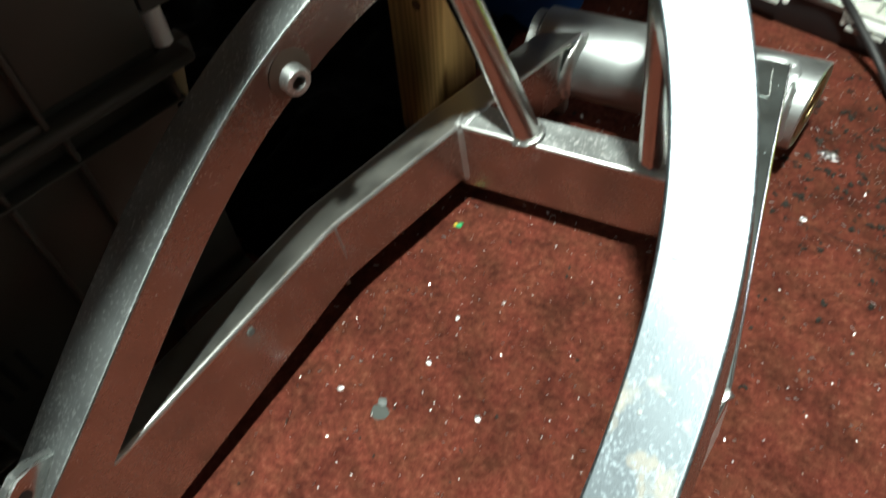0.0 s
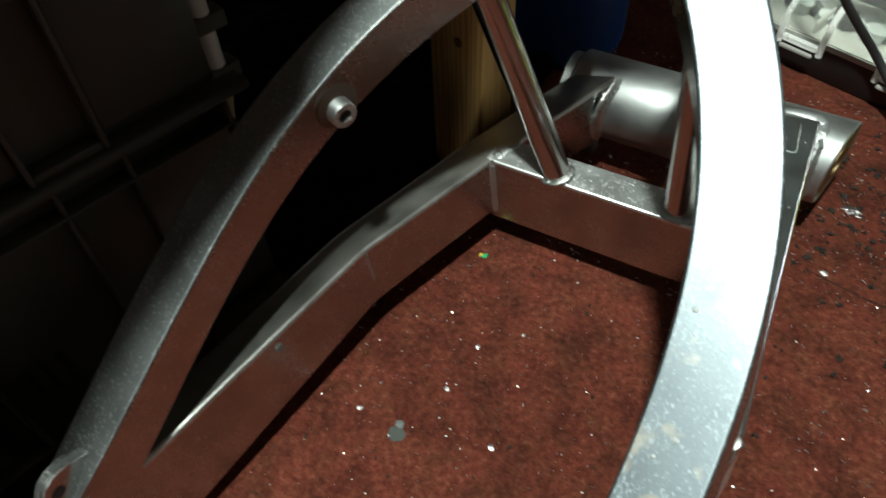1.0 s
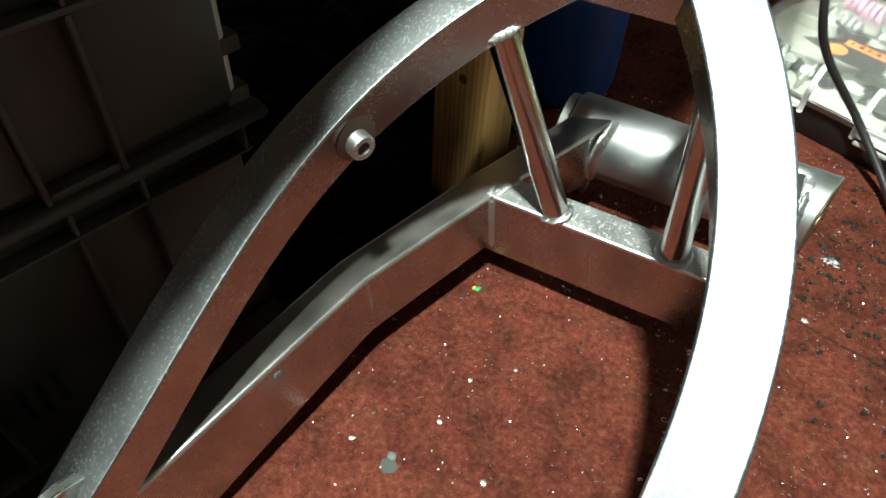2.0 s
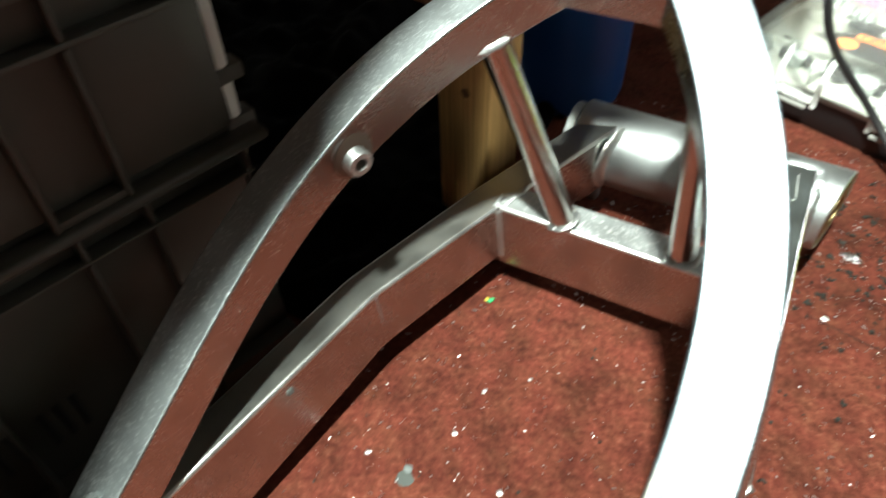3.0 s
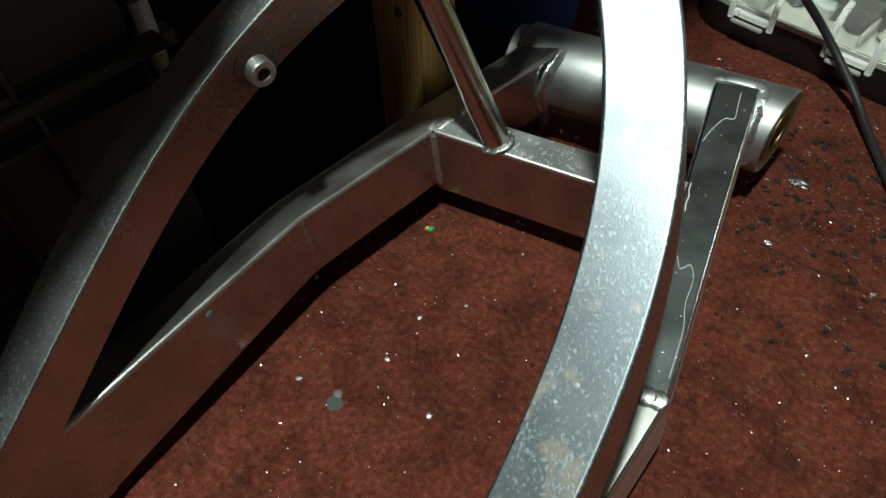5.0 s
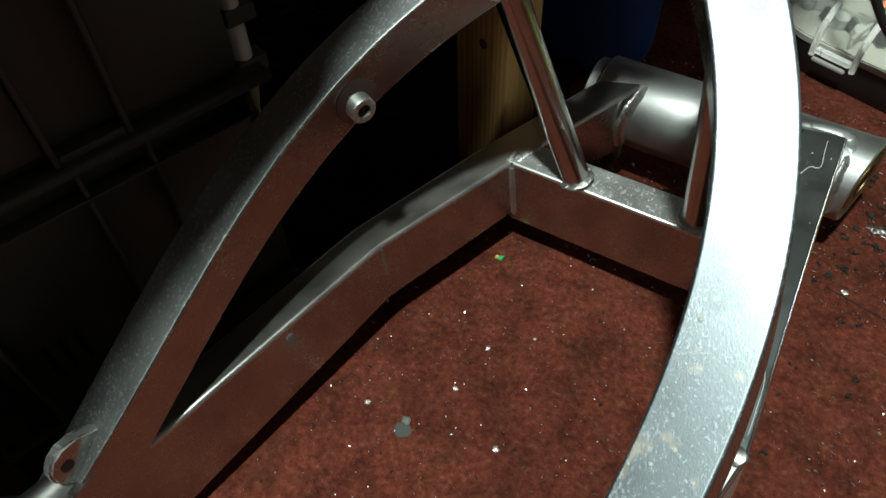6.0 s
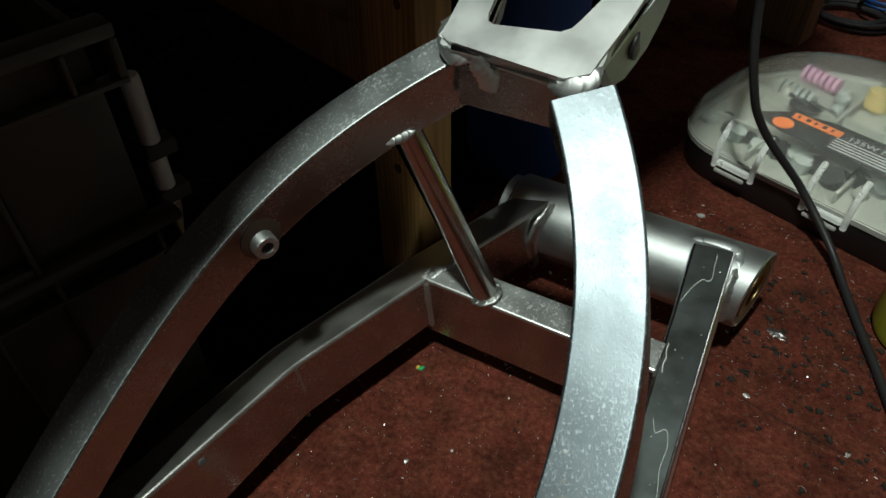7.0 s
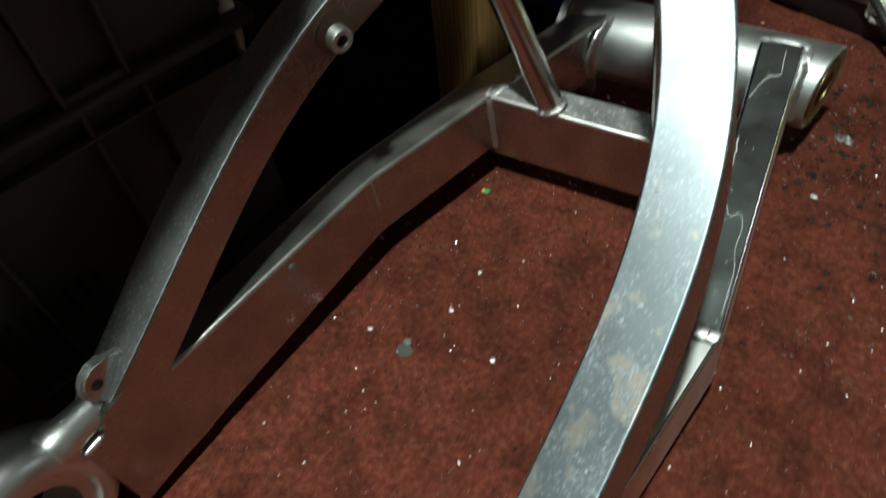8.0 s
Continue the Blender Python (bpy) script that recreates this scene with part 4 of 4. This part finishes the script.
def case_contents():
    rng = random.Random(4)
    disc = [(0.0, 0.0), (0.0001, 0.0075), (0.0042, 0.0075), (0.0043, 0.0)]
    for k in range(6):
        turned("grinding_disc", "small grey abrasive disc standing in the tray", "abrasive disc", (0.061 + 0.0068 * k, 0.131 - 0.0014 * k, 0.0345), (1, -0.15, 0), disc, GREY_STONE, "grey abrasive discs")
    for k in range(6):
        turned("grinding_disc", "small pink abrasive disc standing in the tray", "abrasive disc", (0.0665 + 0.0068 * k, 0.173 - 0.0012 * k, 0.0345), (1, -0.15, 0), disc, PINK_STONE, "pink abrasive discs")
    turned("cutting_disc", "thin dark grey cutting disc lying in the tray", "cutting disc", (0.100, 0.106, 0.0365), (0, 0.1, 1), [(0.0, 0.0), (0.0001, 0.0155), (0.0014, 0.0155), (0.0015, 0.0)], LABEL_DARK, "")
    turned("felt_wheel", "yellow felt polishing wheel in the tray", "polishing wheel", (0.142, 0.166, 0.0290), (0.1, 0.1, 1), [(0.0, 0.0), (0.0001, 0.012), (0.016, 0.012), (0.017, 0.0)], YELLOW_FELT, "")
    for x, y, r, mat in ((0.118, 0.150, 0.008, GREY_STONE), (0.165, 0.185, 0.006, GREY_STONE), (0.075, 0.120, 0.007, WHITE_PLASTIC), (0.120, 0.125, 0.006, GREY_STONE), (0.215, 0.20, 0.009, GREY_STONE)):
        turned("grinding_point", "small pale mounted grinding point in the tray", "grinding point", (x, y, 0.0290), (rng.uniform(-.3, .3), rng.uniform(-.3, .3), 1), [(0.0, 0.0), (0.0001, r * 0.8), (r, r), (r * 1.8, r * 0.6), (r * 1.9, 0.0)], mat, "grinding points")
    for k in range(24):
        x, y = 0.045 + 0.0105 * k, 0.022 + rng.uniform(0, 0.024)
        r = rng.uniform(0.005, 0.009)
        turned("sanding_drum", "small brown or grey sanding drum in the front tray", "sanding drum", (x, y, 0.0275), (rng.uniform(-.6, .6), rng.uniform(-.6, .6), 1), [(0.0, 0.0), (0.0001, r), (r * 1.3, r), (r * 1.3 + 0.0001, 0.0)], rng.choice((BROWN_STONE, GREY_STONE, LABEL_DARK, WHITE_PLASTIC)), "sanding drums")
    for k in range(8):
        a = rng.uniform(-0.5, 0.5)
        turned("tool_shank", "thin steel tool shank lying in the tray", "tool bit", (0.075 + 0.026 * k, rng.uniform(0.085, 0.215), 0.0375), (math.cos(a), math.sin(a), rng.uniform(0, 0.15)), [(0.0, 0.0), (0.0001, 0.0012), (0.030, 0.0012), (0.0301, 0.0)], STEEL, "tool shanks")


case_contents()


# ---- far clutter ----
def wire_coil(name, label, place, radius, mat, turns=3, wire=0.003):
    rng = random.Random(int(radius * 1e4))
    pts = []
    for k in range(turns * 20 + 1):
        a = 2 * math.pi * k / 20
        r = radius * (1 + 0.10 * math.sin(a * 0.37 + radius * 90))
        pts.append((r * math.cos(a), 0.8 * r * math.sin(a), wire + 0.0022 * k / 10 + 0.003 * (1 + math.sin(a * 0.7))))
    bm = bmesh.new()
    tube(bm, pts, wire, 8)
    ob = part(name, bm, mat)
    ob.matrix_basis = place
    return tagged(ob, label, "wire coil")


wire_coil("wire_coil", "loose coil of black wire on the carpet", pose(0.185, 0.865, 0.0), 0.045, BLACK_RUBBER)
wire_coil("wire_coil", "loose coil of pale wire on the carpet", pose(0.250, 0.905, 0.0), 0.035, WHITE_PLASTIC, 2, 0.002)
wire_coil("wire_coil", "loose coil of blue wire on the carpet", pose(0.215, 0.880, 0.02), 0.030, BLUE_PLASTIC, 2, 0.002)


# ---- swarf and crumbs on the carpet ----
def scatter(name, label, category, mat, count, region, size, seed, flat=0.4, lift=0.0006):
    rng = random.Random(seed)
    verts, faces = [], []
    for _ in range(count):
        x, y = region(rng)
        s = size * rng.uniform(0.4, 1.0) ** 2 * 1.4
        a, e = rng.uniform(0, math.pi), rng.uniform(0.25, 0.8)
        m = pose(x, y, lift + s * flat * 0.5, rng.uniform(-30, 30), rng.uniform(-30, 30), math.degrees(a))
        b = len(verts)
        for cx, cy, cz in ((-1, -1, -1), (1, -1, -1), (1, 1, -1), (-1, 1, -1), (-1, -1, 1), (1, -1, 1), (1, 1, 1), (-1, 1, 1)):
            j = 1 + 0.35 * rng.uniform(-1, 1)
            verts.append(m @ Vector((cx * s * j, cy * s * e * j, cz * s * flat * j)))
        faces += [tuple(b + i for i in f) for f in ((3, 2, 1, 0), (4, 5, 6, 7), (0, 1, 5, 4), (1, 2, 6, 5), (2, 3, 7, 6), (3, 0, 4, 7))]
    me = bpy.data.meshes.new(name)
    me.from_pydata(verts, [], faces)
    me.materials.append(mat)
    return tagged(new(name, me), label, category, kind="stuff")


def near_floor(rng):
    return rng.uniform(-0.06, 0.32), rng.uniform(-0.16, 0.42)


def right_floor(rng):
    return rng.gauss(0.235, 0.040), rng.gauss(0.285, 0.065)


scatter("metal_swarf", "tiny bright aluminium shavings scattered over the carpet", "metal swarf", SHAVING, 90, near_floor, 0.0010, 7)
scatter("fine_dust", "fine pale metal dust on the carpet", "metal dust", SHAVING, 1500, near_floor, 0.0004, 8)
heaps = [right_floor(random.Random(100 + k)) for k in range(130)]


def heap_floor(rng):
    x, y = rng.choice(heaps)
    return x + rng.gauss(0, 0.0013), y + rng.gauss(0, 0.0010)


scatter("rubber_crumbs", "dark rubber crumbs in small heaps on the carpet", "rubber crumbs", CRUMB, 900, heap_floor, 0.0010, 9, 0.6)
scatter("rubber_grit", "fine dark rubber grit over the carpet", "rubber grit", CRUMB, 260, right_floor, 0.0007, 19, 0.6)
scatter("dark_grit", "fine dark grit on the carpet", "grit", CRUMB, 150, near_floor, 0.0009, 10, 0.6)


def blob(name, label, category, mat, x, y, r, h, seed, rz=0.0, stretch=1.0, jag=0.35):
    bm = bmesh.new()
    bmesh.ops.create_icosphere(bm, subdivisions=3, radius=1.0)
    for v in bm.verts:
        k = 1 + jag * noise.noise(v.co * (1.6 if jag < 0.5 else 3.4) + Vector((seed * 3.7, 0, 0)))
        v.co = Vector((v.co.x * r * stretch * k, v.co.y * r * k, max(-0.3, v.co.z) * h + h * 0.3))
    ob = part(name, bm, mat, None, "", 60 if jag < 0.5 else 8)
    ob.matrix_basis = pose(x, y, 0, 0, 0, rz)
    return tagged(ob, label, category)


def curls(name, label, category, mat, count, region, length, wire, seed):
    """Short bent shavings: thin three-sided arcs lying on the pile."""
    rng = random.Random(seed)
    verts, faces = [], []
    for _ in range(count):
        x, y = region(rng)
        l, bend = length * rng.uniform(0.3, 1.0), rng.uniform(-2.2, 2.2)
        w, a0 = wire * rng.uniform(0.6, 1.3), rng.uniform(0, 6.28)
        px, py, pz, rise = x, y, 0.0008, rng.uniform(0, 0.25)
        b = len(verts)
        for k in range(6):
            a = a0 + bend * k / 5
            sx, sy = -math.sin(a), math.cos(a)
            t = w * (1.0 if 0 < k < 5 else 0.4)
            verts += [(px + sx * t, py + sy * t, pz), (px - sx * t, py - sy * t, pz), (px, py, pz + t * 1.4)]
            px, py, pz = px + math.cos(a) * l / 5, py + math.sin(a) * l / 5, pz + rise * l / 5 * (1 if k < 3 else -1)
        for k in range(5):
            for i in range(3):
                j = (i + 1) % 3
                faces.append((b + 3 * k + i, b + 3 * k + j, b + 3 * k + 3 + j, b + 3 * k + 3 + i))
        faces += [(b + 2, b + 1, b), (b + 15, b + 16, b + 17)]
    me = bpy.data.meshes.new(name)
    me.from_pydata(verts, [], faces)
    me.materials.append(mat)
    return tagged(new(name, me), label, category, kind="stuff")


curls("pale_lint", "pale lint and thin shavings caught in the carpet pile", "lint", SHAVING, 240, right_floor, 0.0022, 0.00018, 23)
curls("metal_curls", "short curled aluminium shavings on the carpet", "metal swarf", SHAVING, 650, near_floor, 0.0040, 0.00022, 21)
rng = random.Random(31)
bm = bmesh.new()
for _ in range(22):
    y = rng.uniform(0.05, 0.25)
    x = 0.1665 - 0.0525 * max(0.0, y - 0.06) - rng.uniform(0.002, 0.020)
    edge = 0.1590 - 0.0548 * (y - 0.2)
    z = 0.0760 + (0.1367 if y > 0.2 else 0.0774) * (y - 0.2) - 0.1 * (edge - x)
    r = rng.uniform(0.0001, 0.0003)
    box(bm, (x - r, y - r * rng.uniform(0.6, 2.2), z - 0.0002), (x + r, y + r, z + 0.0004))
# bits that stand in for the bright flecks of the bridge top
for _ in range(110):
    x, y = rng.uniform(-0.005, 0.130), rng.uniform(0.159, 0.1785)
    z = 0.0725 + 0.0015 * (x + 0.022) / 0.159
    r = rng.uniform(0.0002, 0.0006)
    box(bm, (x - r * rng.uniform(0.6, 1.6), y - r, z - 0.0002), (x + r, y + r * 0.7, z + 0.0003))
tagged(part("arm_dust", bm, SHAVING), "bright metal dust on the arm and bits for the bridge's bright flecks", "metal dust", kind="stuff")
blob("grey_spill", "dried grey spill stuck to the carpet", "spill", SMUDGE, 0.001, -0.004, 0.0048, 0.0005, 1)
blob("glue_drop", "round grey glue drop on the carpet", "glue drop", GREY_GLUE, -0.0005, 0.0020, 0.0026, 0.0012, 2)
for k, (x, y, r, s) in enumerate(((0.195, 0.228, 0.0018, 1.2), (0.038, 0.091, 0.0012, 1.0), (0.016, 0.070, 0.0013, 1.3), (0.053, 0.014, 0.0016, 1.2), (0.013, 0.035, 0.0013, 1.5), (-0.027, 0.000, 0.0016, 1.2), (0.262, 0.213, 0.0014, 1.6))):
    blob("metal_chip", "bright curled aluminium chip on the carpet", "metal chip", SHAVING, x, y, r * 0.8, r * 0.6, 10 + k, 40 * k, s, 1.3)
blob("metal_slug", "short grey metal slug lying on the carpet", "metal slug", STEEL, 0.203, 0.294, 0.0028, 0.0030, 30, -15, 2.4, 0.9)
blob("wire_scrap", "tiny green wire scrap on the carpet", "wire scrap", GREEN_BIT, -0.0128, 0.138, 0.0016, 0.0014, 31, 60, 1.8)
blob("wire_scrap", "tiny yellow wire scrap on the carpet", "wire scrap", YELLOW_BIT, -0.0155, 0.1375, 0.0014, 0.0014, 32, 60, 1.2)
blob("plastic_scrap", "small pale plastic scrap on the carpet", "scrap", WHITE_PLASTIC, 0.118, 0.402, 0.0022, 0.002, 33, 10, 1.8)
bm = bmesh.new()
tube(bm, [(0.183, 0.226, 0.0006), (0.215, 0.219, 0.0007), (0.245, 0.2145, 0.0006), (0.300, 0.204, 0.0006)], 0.00022, 6)
tagged(part("carpet_seam", bm, CRUMB), "thin dark seam line across the carpet", "seam", kind="structure")
